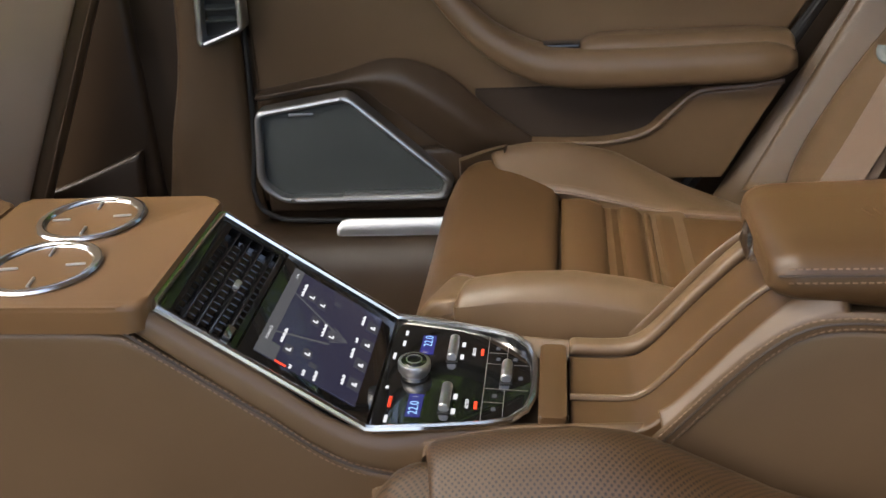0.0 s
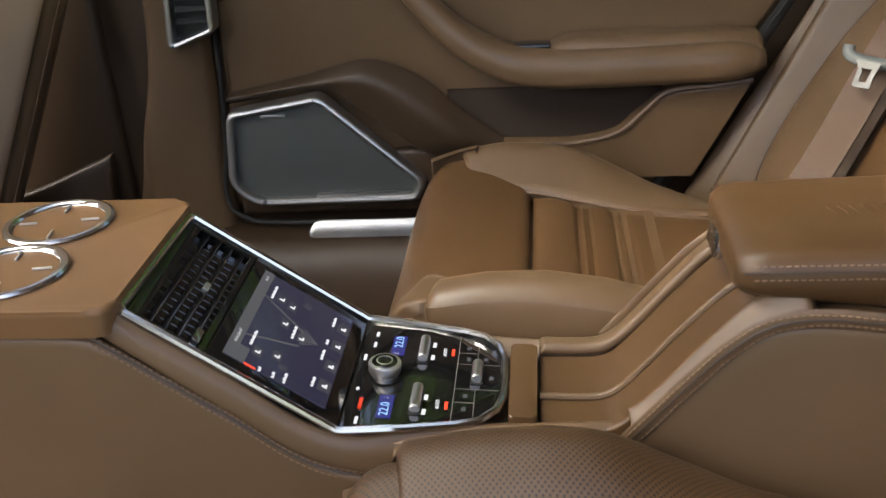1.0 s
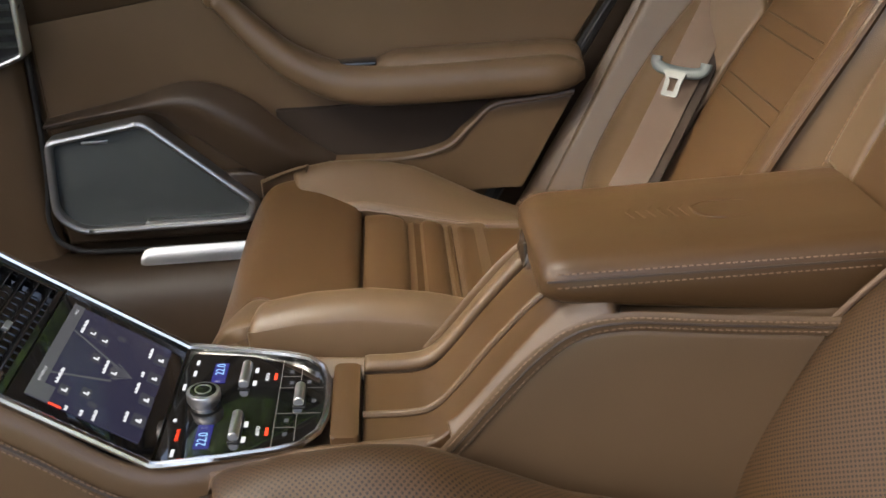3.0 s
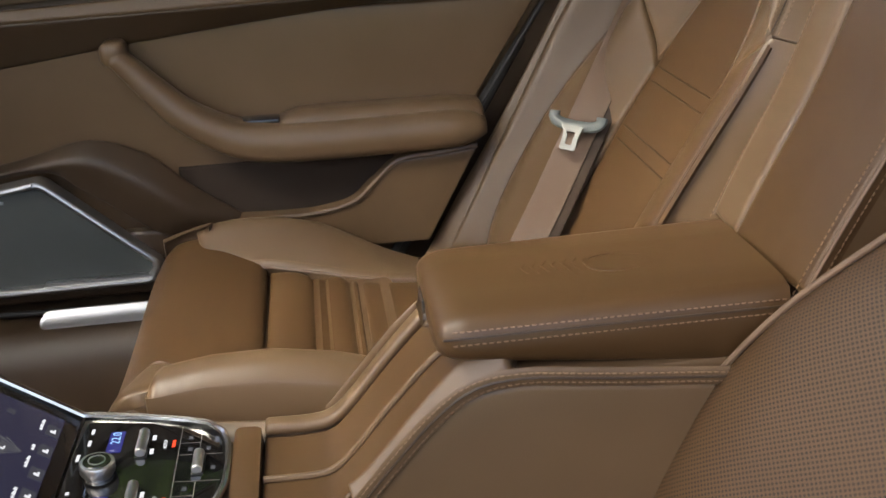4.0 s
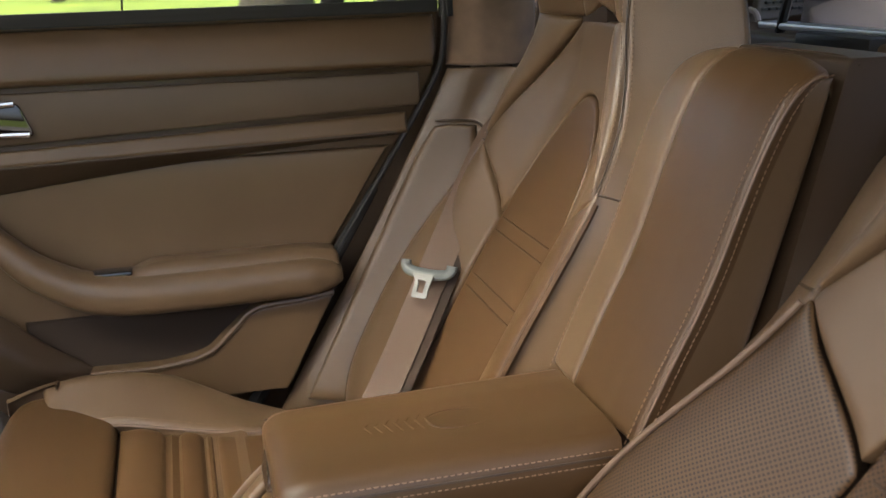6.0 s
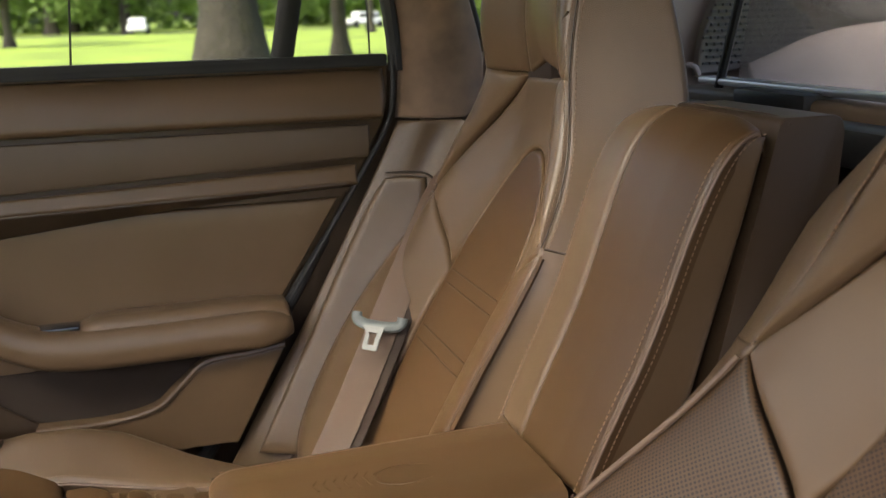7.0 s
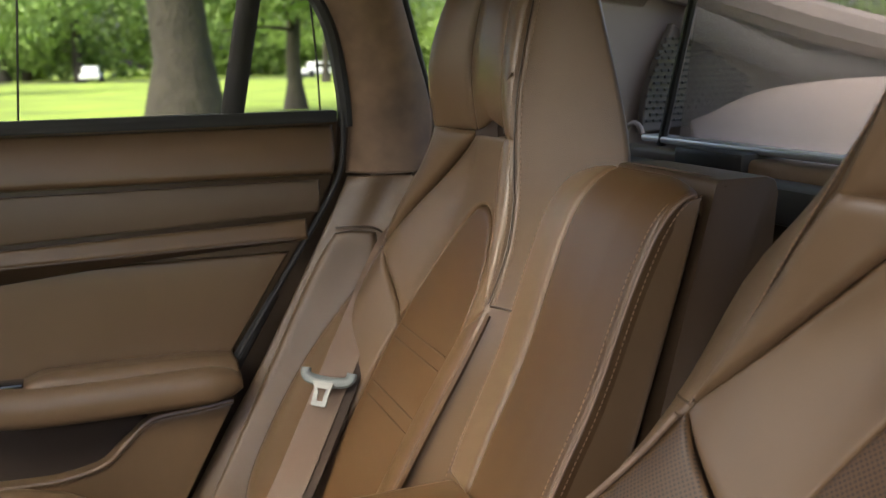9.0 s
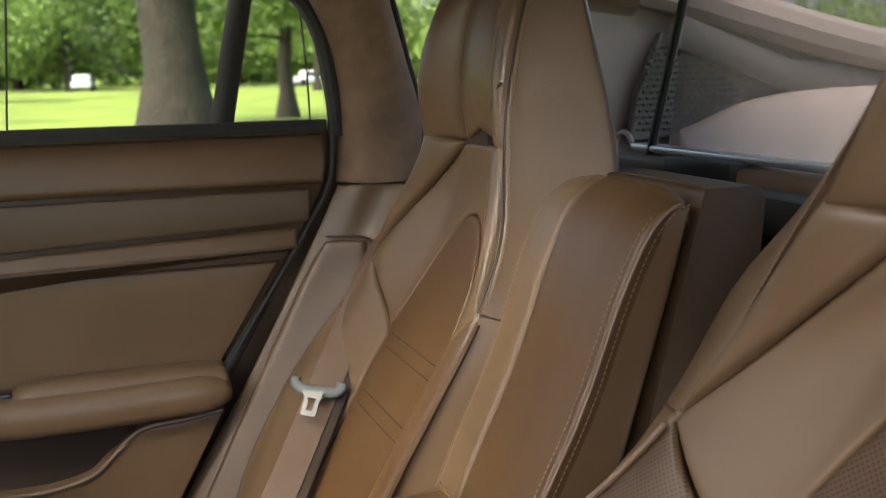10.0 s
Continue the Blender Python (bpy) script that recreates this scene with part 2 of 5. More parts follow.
def prism(outline, origin, ax, ay, depth, bevel=0.002, seg=2, hole=None):
    """A plate: the outline in the plane of ax and ay, pushed back by depth against ax x ay."""
    ax, ay = Vector(ax).normalized(), Vector(ay).normalized()
    n = ax.cross(ay).normalized()
    o = Vector(origin)
    bm = bmesh.new()
    if hole is None:
        top = [bm.verts.new(o + ax * p[0] + ay * p[1]) for p in outline]
        low = [bm.verts.new(v.co - n * depth) for v in top]
        bm.faces.new(top)
        bm.faces.new(low[::-1])
        for i in range(len(top)):
            j = (i + 1) % len(top)
            bm.faces.new((top[j], top[i], low[i], low[j]))
        if bevel:
            ts = set(top)
            es = [e for e in bm.edges if e.verts[0] in ts and e.verts[1] in ts]
            bmesh.ops.bevel(bm, geom=es, offset=bevel, segments=seg, profile=0.5, affect="EDGES", clamp_overlap=True)
    else:
        k = len(outline)
        rings = []
        for pts, lift in ((outline, -depth), (outline, -bevel), ([(a[0] * 0.85 + b[0] * 0.15, a[1] * 0.85 + b[1] * 0.15) for a, b in zip(outline, hole)], 0.0),
                          ([(a[0] * 0.15 + b[0] * 0.85, a[1] * 0.15 + b[1] * 0.85) for a, b in zip(outline, hole)], 0.0), (hole, -bevel), (hole, -depth)):
            rings.append([bm.verts.new(o + ax * p[0] + ay * p[1] + n * lift) for p in pts])
        for r in range(6):
            a, b = rings[r], rings[(r + 1) % 6]
            for i in range(k):
                j = (i + 1) % k
                bm.faces.new((a[i], a[j], b[j], b[i]))
    return bm


def block(x0, x1, y0, y1, z0, z1, bevel=0.004, seg=2):
    bm = bmesh.new()
    bmesh.ops.create_cube(bm, size=1, matrix=Matrix.Translation(((x0 + x1) / 2, (y0 + y1) / 2, (z0 + z1) / 2)) @ Matrix.Diagonal((x1 - x0, y1 - y0, z1 - z0, 1)))
    if bevel:
        bmesh.ops.bevel(bm, geom=bm.edges[:], offset=bevel, segments=seg, profile=0.5, affect="EDGES")
    return bm


def lathe(profile, origin, axis=(0, 0, 1), n=32, loop=False):
    """A turned body: profile rows of radius and height along the axis."""
    bm = bmesh.new()
    q = Vector((0, 0, 1)).rotation_difference(Vector(axis))
    rings = []
    for r, h in profile:
        rings.append([bm.verts.new(Vector(origin) + q @ Vector((r * math.cos(6.28318 * k / n), r * math.sin(6.28318 * k / n), h))) for k in range(n)])
    for a, b in zip(rings, rings[1:] + (rings[:1] if loop else [])):
        for k in range(n):
            bm.faces.new((a[k], a[(k + 1) % n], b[(k + 1) % n], b[k]))
    if not loop:
        bm.faces.new(rings[0][::-1])
        bm.faces.new(rings[-1])
    bmesh.ops.remove_doubles(bm, verts=bm.verts[:], dist=1e-6)
    bmesh.ops.dissolve_degenerate(bm, edges=bm.edges[:], dist=1e-6)
    return bm


def moved(bm, m):
    bmesh.ops.transform(bm, matrix=m, verts=bm.verts[:])
    return bm


def joined(*bms):
    out = bmesh.new()
    for b in bms:
        me = bpy.data.meshes.new("tmp")
        b.to_mesh(me)
        b.free()
        out.from_mesh(me)
        bpy.data.meshes.remove(me)
    return out


def lettering(text, size, m, depth=0.0002):
    """Raised letters of the built-in font as a mesh, centred at the pose m."""
    cu = bpy.data.curves.new("letters", "FONT")
    cu.body, cu.size, cu.align_x, cu.align_y, cu.extrude, cu.resolution_u = text, size, "CENTER", "CENTER", depth, 3
    tmp = bpy.data.objects.new("letters", cu)
    me = bpy.data.meshes.new_from_object(tmp)
    bm = bmesh.new()
    bm.from_mesh(me)
    bpy.data.objects.remove(tmp)
    bpy.data.meshes.remove(me)
    bpy.data.curves.remove(cu)
    return moved(bm, m)


# ---------------------------------------------------------------- setting: ground, car shell
def grid_sheet(x0, x1, y0, y1, z, n):
    bm = bmesh.new()
    bmesh.ops.create_grid(bm, x_segments=n, y_segments=n, size=0.5, matrix=Matrix.Translation(((x0 + x1) / 2, (y0 + y1) / 2, z)) @ Matrix.Diagonal((x1 - x0, y1 - y0, 1, 1)))
    return bm


tagged(part("ground", grid_sheet(-400, 400, -400, 400, -0.42, 8), grass_mat), "wide sunlit mown lawn round the parked car", "lawn", kind="structure")

# unseen drive, made pale to bounce light up into the cabin
tagged(part("bounce_drive", block(-40, 30, -9.0, 5.0, -0.5, -0.41, 0.01), concrete), "unseen drive under the car, added pale to bounce light up", "drive", kind="structure")
tagged(part("floor", block(-1.5, 0.75, -0.74, 0.74, -0.06, 0.0, 0.01), carpet), "dark brown carpeted car floor", "floor", kind="structure")
def roof_sheet(x0, x1, y0, y1):
    h = lambda x, y: 1.285 - 0.05 * ((x + 0.05) / 1.05) ** 2 - 0.13 * y * y
    return lambda p, q: (x0 + (x1 - x0) * p, y0 + (y1 - y0) * q, h(x0 + (x1 - x0) * p, y0 + (y1 - y0) * q))


# the roof opening is unseen and added; its size sets the sky light inside
FRAMES = ((-1.1, 1.0, 0.20, 0.64), (-1.1, 1.0, -0.64, -0.20), (0.32, 1.0, -0.205, 0.205), (-1.1, -0.75, -0.205, 0.205))
tagged(part("ceiling", joined(*[pad(roof_sheet(*r), (0, 0, -1), 12, 8, roll=0.015, depth=0.012, back=0.03) for r in FRAMES]), suede), "brown suede headliner round an added roof opening", "headliner", kind="structure")
added_roof_glass = part("added_roof_glass", pad(roof_sheet(-0.76, 0.33, -0.21, 0.21), (0, 0, 1), 10, 10, roll=0.004, depth=0.001, back=0.004), window_glass)
added_roof_glass.location.z = 0.05
added_roof_glass.visible_shadow = False
tagged(added_roof_glass, "unseen glass roof panel added to admit sky light", "glass roof", kind="structure")

# outer sill below the far door with its aluminium tread plate
sill = thing("door_sill", "brown door sill with a brushed aluminium tread strip", "door sill", (-0.1, 0.68, 0.0), kind="structure")
part("sill_body", pad(patch([[(-0.60, 0.60, 0.0), (0.0, 0.60, 0.0), (0.6, 0.60, 0.0)], [(-0.60, 0.62, 0.18), (0.0, 0.62, 0.18), (0.6, 0.62, 0.18)], [(-0.60, 0.66, 0.255), (0.0, 0.66, 0.255), (0.6, 0.66, 0.255)], [(-0.60, 0.74, 0.27), (0.0, 0.74, 0.27), (0.6, 0.74, 0.27)]]), (0, -1, 0.3), 8, 18, roll=0.01), leather_dark, sill)
part("tread_strip", prism(rounded([(-0.236, 0), (0.25, 0), (0.25, 0.028), (-0.225, 0.028)], [0.012, 0.004, 0.004, 0.012]), (0, 0.672, 0.266), (1, 0, 0), (0, 0.36, 0.933), 0.012, 0.003), silver, sill, "brushed aluminium tread strip")


# ---------------------------------------------------------------- rear seats
SEAT_Y = 0.365
SHIFT = {1: 0.0, -1: 0.022}
LEVELS = [0.38, 0.50, 0.60, 0.70, 0.79, 0.85, 0.905, 0.97, 1.04, 1.11, 1.17]
FRONT = [0.505, 0.570, 0.623, 0.678, 0.728, 0.752, 0.752, 0.750, 0.760, 0.775, 0.80]
HALF = [0.206, 0.208, 0.212, 0.222, 0.210, 0.178, 0.166, 0.156, 0.146, 0.136, 0.118]
HALF_NEAR = [0.325, 0.312, 0.278, 0.216, 0.176, 0.150, 0.108, 0.066, 0.048, 0.042, 0.036]
WING = [0.050, 0.054, 0.054, 0.054, 0.050, 0.048, 0.046, 0.036, 0.026, 0.02, 0.01]
HALF_OUT = [0.262, 0.258, 0.242, 0.205, 0.190, 0.166, 0.118, 0.114, 0.100, 0.088, 0.07]
WING_NEAR = [0.050, 0.058, 0.054, 0.030, 0.030, 0.042, 0.046, 0.036, 0.026, 0.02, 0.01]
WING_OUT = [0.050, 0.058, 0.054, 0.035, 0.040, 0.040, 0.026, 0.044, 0.040, 0.03, 0.01]
FLANK = [0.035, 0.038, 0.042, 0.048, 0.056, 0.066, 0.070, 0.060, 0.048, 0.036, 0.025]
FLANK_NEAR = [0.0, 0.005, 0.015, 0.045, 0.080, 0.095, 0.040, 0.020, 0.020, 0.016, 0.012]
REAR = [0.60, 0.66, 0.70, 0.745, 0.785, 0.805, 0.812, 0.808, 0.80, 0.795, 0.79]


def level(table, z):
    return float(np.interp(z, LEVELS, table))


def smooth_level(table, z):
    return sum(k * level(table, z + d) for d, k in ((-0.06, 1), (-0.04, 2), (-0.02, 3), (0, 4), (0.02, 3), (0.04, 2), (0.06, 1))) / 16


def back_point(sg, u, z, lift=0.0):
    """A point on the front of a rear backrest: u from -1 (inner ridge) over 0 (middle) to 1 (outer ridge)."""
    hw, w = (smooth_level(HALF if sg > 0 else HALF_NEAR, z), smooth_level(WING if sg > 0 else WING_NEAR, z)) if u < 0 else (smooth_level(HALF_OUT, z), smooth_level(WING_OUT, z))
    a = min(1.0, max(0.0, (abs(u) - 0.36) / 0.60))
    x = smooth_level(FRONT, z) - w * (a * a * (3 - 2 * a)) - lift
    return (x, sg * (SEAT_Y + SHIFT[sg] + u * hw), z)


def arch(u):
    """Upper outline of the insert."""
    return 0.655 + 0.167 * max(0.0, 1 - (abs(u) / 0.43) ** 2.2) ** 0.6


def cushion_height(y_, x, more=0.0):
    base = float(np.interp(x, [0.14, 0.2, 0.3, 0.5], [0.392, 0.386, 0.376, 0.362]))
    xs = [-0.04, 0.0, 0.03, 0.10, 0.16, 0.22, 0.31, 0.42, 0.5]
    ridge = float(np.interp(x, xs, [0.435, 0.45, 0.456, 0.466, 0.466, 0.455, 0.425, 0.405, 0.40] if y_ < 0 else [0.41, 0.425, 0.432, 0.442, 0.440, 0.424, 0.372, 0.325, 0.31]))
    ridge += more
    a = min(1, max(0, (abs(y_) - (0.110 if y_ < 0 else 0.125)) / 0.115))
    return base + (ridge - base) * a * a * (3 - 2 * a) - 0.02 * max(0, (abs(y_) - 0.232) / 0.03) ** 2


def seat(sg, label):
    s = thing("car_seat", label, "car seat", (0.4, sg * SEAT_Y, 0.0), group="rear seats")
    near = sg < 0
    w = lambda y_: sg * (SEAT_Y + 0.4 * SHIFT[sg] + y_)
    # --- backrest
    insert = lambda p, q: back_point(sg, -0.43 + 0.86 * p, 0.38 + (arch(-0.43 + 0.86 * p) - 0.38) * q)
    ins = part("backrest_insert", pad(insert, (-1, 0, 0.5), 26, 40, 0.010, 0.006, uvf=lambda q: (q[1], q[0] * 0.48 + q[2] * 0.88)), leather_holes if near else leather_saddle, s)
    for z in (0.655, 0.580):
        for d in (0.0, -0.017):
            pts = [back_point(sg, -0.38 + 0.76 * i / 20, z + d, -0.0004) for i in range(21)]
            part("seam", sweep(pts, 0.0015, 6), leather_dark, ins)
    neck_low = lambda t: (0.43 * t / 0.6, arch(0.43 * t / 0.6) + 0.002) if t <= 0.6 else (0.43 + 0.57 * (t - 0.6) / 0.4, 0.6535 + 0.092 * ((t - 0.6) / 0.4) ** 0.8)
    neck_top = lambda t: (0.40 * t / 0.5, 0.910) if t <= 0.5 else (0.40 + 0.60 * (t - 0.5) / 0.5, 0.910 - 0.161 * ((t - 0.5) / 0.5) ** 1.3)
    def neck(p, q):
        v = 2 * p - 1
        a, b = neck_low(abs(v)), neck_top(abs(v))
        sign = -1 if v < 0 else 1
        return back_point(sg, sign * (a[0] + (b[0] - a[0]) * q), a[1] + (b[1] - a[1]) * q)
    part("neck_panel", pad(neck, (-1, 0, 0.4), 44, 16, 0.006, 0.004), leather_brown, s)
    for side in (-1, 1):
        mat = leather_holes if (near and side < 0) else leather_saddle if side < 0 else leather_brown
        low = lambda p, q: back_point(sg, side * (0.44 + 0.57 * p), 0.24 + q * (0.412 + 0.092 * p ** 0.8))
        part("backrest_bolster", pad(low, (-1, 0, 0.5), 18, 34, 0.007, 0.004, 0.006, uvf=lambda q: (q[1] * 1.12, q[0] * 0.48 + q[2] * 0.88)), mat, s)
        def shoulder(p, q, side=side):
            t = 1 - 0.5 * q
            i = neck_top(t)
            o = (1.0, 0.749 + 0.175 * q)
            return back_point(sg, side * (i[0] + (o[0] - i[0]) * p), i[1] + (o[1] - i[1]) * p)
        part("shoulder_bolster", pad(shoulder, (-1, 0, 0.4), 14, 24, 0.012, 0.010, 0.012), leather_brown, s)
        def wall(p, q, side=side):
            z = 0.30 + 0.86 * q
            f = back_point(sg, side * 1.005, z)
            r = smooth_level(REAR, z)
            fl = smooth_level(FLANK if sg > 0 else FLANK_NEAR, z) * (1.0 if side < 0 else 0.1)
            bow = math.sin(p * 1.57) if near else p ** 1.3
            return (f[0] + (r - f[0]) * p ** (1.25 if near else 0.95), f[1] + sg * side * (fl * bow + (0.012 if near else 0.004) * math.sin(p * 3.14)), z)
        part("side_panel", pad(wall, (-0.3, sg * side, 0), 18, 34, 0.006, 0.005), leather_brown, s)
        ridge = [Vector(back_point(sg, side * 1.008, 0.36 + 0.76 * i / 70, 0.0005)) for i in range(71)]
        cord = [p for p in ridge if p.z < 0.75]
        if near:
            part("piping", sweep([p + Vector((-0.003, 0, 0.001)) for p in cord], 0.0028, 8), piping_mat, s)
        else:
            part("welt", sweep([p + Vector((0.004, 0, 0)) for p in cord], 0.0050, 8), leather_saddle, s)
            part("seam", sweep([p + Vector((-0.0008, 0, 0)) for p in cord], 0.0009, 6), leather_dark, s)
        upper_ridge = [p for p in ridge if p.z > 0.745]
        part("seam", sweep(upper_ridge, 0.0010, 6), leather_dark, s)
        for o in (-0.004, 0.006):
            part("stitching", stitches([p + Vector((o, sg * side * (0.004 if o > 0 else -0.003), 0)) for p in upper_ridge], r=0.0005), thread, s)
        part("stitching", stitches([p + Vector((0.006, sg * side * 0.003, 0)) for p in cord], r=0.0005), thread, s)
        part("seam", sweep([wall(0.02 + 0.6 * i / 8, 0.522 - 0.02 * i / 8) for i in range(9)], 0.0013, 6), leather_dark, s)

    # headrest: middle and two wings over the belt-guide hole
    def head(p, q, a, b):
        z = 0.912 + 0.256 * q + 0.016 * max(0, 0.36 - abs(a + (b - a) * p)) * 2.8 * (1 - q)
        u = a + (b - a) * p
        f = back_point(sg, u, z)
        lift = 0.016 * math.sin(min(1, q * 2.2) * 1.57) - 0.03 * max(0, q - 0.7) * 3.3
        return (f[0] - lift * (1 - 0.75 * abs(u)), f[1], z)
    part("headrest", pad(lambda p, q: head(p, q, -0.40, 0.40), (-1, 0, 0.2), 16, 24, 0.010, 0.006, 0.006), leather_brown, s)
    for side in (-1, 1):
        part("headrest_wing", pad(lambda p, q: head(p, q, side * 0.41, side * 1.0), (-1, 0, 0.2), 14, 24, 0.010, 0.010, 0.008), leather_brown, s)
    if not near:
        part("seam", sweep(line([*[tuple(np.array(head(v, q, -1.0, -0.41)) + np.array([-0.0035, 0, 0])) for v, q in ((0.04, 0.30), (0.14, 0.27), (0.26, 0.20), (0.34, 0.12), (0.36, 0.04))]], 24), 0.0016, 6), leather_dark, s)
    # no real hole: a solid plate whose dark colour gives the opening's shade
    hole = rounded([(-0.040, 0.0), (0.040, 0.0), (0.030, 0.030), (-0.030, 0.030)], [0.004, 0.004, 0.014, 0.014])
    part("headrest_opening", prism(hole, (0.7525, w(0.022), 0.904), (0, -1, 0), (0.1, 0, 1), 0.03, 0.002), lining_and_shade, s, "dark plate for the shaded belt opening under the headrest")
    part("backrest_shell", pad(lambda p, q: (smooth_level(REAR, 0.32 + 0.85 * q) - 0.004, w((2 * p - 1) * (smooth_level(HALF if sg > 0 else HALF_NEAR, 0.32 + 0.85 * q) + smooth_level(FLANK if sg > 0 else FLANK_NEAR, 0.32 + 0.85 * q)) * 0.80), 0.32 + 0.85 * q), (1, 0, 0), 10, 20, 0.02, 0.012, back=0.010), leather_dark, s)
    part("headrest_top", pad(lambda p, q: (0.765 + 0.06 * q, w((2 * p - 1) * (0.09 if sg > 0 else 0.05)), 1.166 + 0.006 * math.sin(q * 3.1)), (0, 0, 1), 10, 6, 0.012, 0.012), leather_brown, s)

    # --- cushion
    flare = lambda x: float(np.interp(x, [0.13, 0.21, 0.28, 0.36, 0.53], [0.150, 0.138, 0.126, 0.122, 0.122]))
    grooves = (0.192, 0.206, 0.240, 0.254)
    def insert_top(p, q):
        x = 0.1325 + 0.40 * q
        y_ = -0.122 + (0.122 + flare(x)) * p
        dip = sum(math.exp(-((x - g) / 0.0035) ** 2) for g in grooves)
        rib = 0.005 * math.sin(min(1.0, max(0.0, (x - 0.14) / 0.05)) * 3.14) + 0.004 * math.sin(min(1.0, max(0.0, (x - 0.206) / 0.034)) * 3.14)
        return (x, w(y_), cushion_height(y_, x) + rib - 0.0055 * dip)
    part("cushion_insert", pad(insert_top, (0, 0, 1), 18, 90, 0.012, 0.008), leather_holes if near else leather_saddle, s)
    for x in grooves:
        part("seam", sweep([(x + 0.012 * (i / 20 - 0.5), w(-0.112 + 0.224 * i / 20), cushion_height(-0.112 + 0.224 * i / 20, x) - 0.0056) for i in range(21)], 0.0012, 6), leather_dark, s)
    def thigh(p, q):
        y_ = -0.238 + 0.476 * p
        prof = spline([(0.010, 0.18), (-0.028, 0.28), (-0.036, 0.36), (-0.004, 0.407), (0.06, 0.413), (0.132, 0.397)], q)
        lift = ((0.042 if near else 0.034) if y_ < 0 else 0.012) * (abs(y_) / 0.238) ** 2.5
        return (prof[0] + 0.022 * abs(2 * p - 1) ** 5 * (1 - q), w(y_), prof[1] + lift * min(1, q * 1.7))
    part("thigh_roll", pad(thigh, (-0.4, 0, 1), 24, 36, 0.022, 0.015, uvf=lambda q: (q[1], q[0] - q[2])), leather_holes if near else leather_saddle, s)
    if not near:
        # leather end piece of the roll with its curved seam
        ends = ([0.05, 0.3, 0.55, 0.61, 0.635, 0.66, 0.69, 0.73, 0.81, 0.98], [0.02, 0.03, 0.06, 0.097, 0.165, 0.215, 0.222, 0.195, 0.145, 0.10])
        edge_p = lambda q: sum(float(np.interp(q + d, *ends)) for d in (-0.012, 0, 0.012)) / 3
        part("roll_end", pad(lambda p, q: np.array(thigh(edge_p(0.1 + 0.86 * q) * p, 0.1 + 0.86 * q)) + np.array([-0.0014, 0, 0.002]), (-0.4, 0, 1), 10, 56, 0.006, 0.003, 0.003), leather_brown, s)
        part("piping", sweep([np.array(thigh(edge_p(0.1 + 0.86 * i / 70) + 0.003, 0.1 + 0.86 * i / 70)) + np.array([-0.0008, 0, 0.001]) for i in range(71)], 0.0018, 6), piping_mat, s)
    def rail(side, p, q):
        i = 0.126 if side < 0 else flare(0.045 + 0.46 * q) + 0.004
        return i + (0.256 - i) * p
    for side in (-1, 1):
        top = lambda p, q, side=side: (0.045 + 0.46 * q - 0.02 * p * (1 - q), w(side * rail(side, p, q)), cushion_height(side * rail(side, p, q), 0.045 + 0.46 * q, float(np.interp(q, [0, 0.33, 0.58, 1], [0.004, 0.016, -0.006, -0.03])) if near else 0.0) + 0.002)
        part("cushion_bolster", pad(top, (0, 0, 1), 20, 30, 0.012, 0.009, 0.002, sides="lbt"), leather_holes if (near and side < 0) else leather_brown, s)
        part("piping", sweep([Vector(top(0.02, i / 40)) + Vector((0, 0, -0.004)) for i in range(41)], 0.0022, 6), piping_mat, s)
        if near:
            part("piping", sweep([Vector(top(1.0, i / 60)) for i in range(61)], 0.002, 6), piping_mat, s)
        out = lambda p, q, side=side: (0.025 + 0.48 * q, w(side * (0.2555 + 0.012 * math.sin(p * 3.1) - 0.02 * p)), top(1, q)[2] + 0.0004 - 0.16 * p)
        part("cushion_side", pad(out, (0, sg * side, 0.3), 14, 26, 0.008, 0.006, 0.004, sides="rbt"), leather_brown, s)
        part("stitching", stitches([Vector(top(0.10, i / 70)) + Vector((0, 0, 0.0008)) for i in range(4, 66)]), thread, s)
        part("thigh_end", pad(lambda p, q, side=side: (-0.018 + 0.075 * p, w(side * (0.238 + 0.006 * math.sin(p * 3.1))), 0.17 + (0.255 + 0.02 * p) * q), (0, sg * side, 0), 8, 14, 0.014, 0.010), leather_brown, s)
    part("seat_base", block(0.02, 0.55, *sorted((w(-0.22), w(0.22))), 0.0, 0.35, 0.02), leather_dark, s)
    part("cushion_core", block(0.03, 0.30, *sorted((w(-0.20), w(0.20))), 0.30, 0.378, 0.01), leather_brown, s)
    return s


seat(1, "brown leather rear car seat with moulded bolsters and built-in headrest")
seat(-1, "brown leather rear car seat with perforated seat and bolsters")

bulk = part("bulkhead", block(0.64, 0.66, -0.72, 0.72, 0.0, 0.60, 0.004), carpet)
tagged(bulk, "dark carpeted bulkhead behind the rear seats", "bulkhead", kind="structure")

# ---------------------------------------------------------------- centre console
con = thing("rear_console", "brown leather centre console with a black control panel", "console", (0.0, 0, 0.0))
UP = Vector((-0.811, 0, 0.585))
MID = Vector((-0.028, 0, 0.446))
LOWN = Vector((0.071, 0, 0.9975))
SLN = Vector((0.585, 0, 0.811))
# core and side panels
prof = [(-0.62, 0.0), (0.60, 0.0), (0.60, 0.50), (0.34, 0.50), (0.20, 0.41), (0.10, 0.425), (-0.03, 0.435), (-0.19, 0.553), (-0.62, 0.553)]
part("core", prism([(p[0], p[1]) for p in prof], (0, -0.068, 0), (1, 0, 0), (0, 0, 1), 0.136, 0), leather_dark, con)
SEAM_X, SEAM_Z = [-0.70, -0.215, -0.115, -0.04, 0.02, 0.06, 0.12, 0.30], [0.549, 0.549, 0.474, 0.419, 0.402, 0.397, 0.394, 0.39]


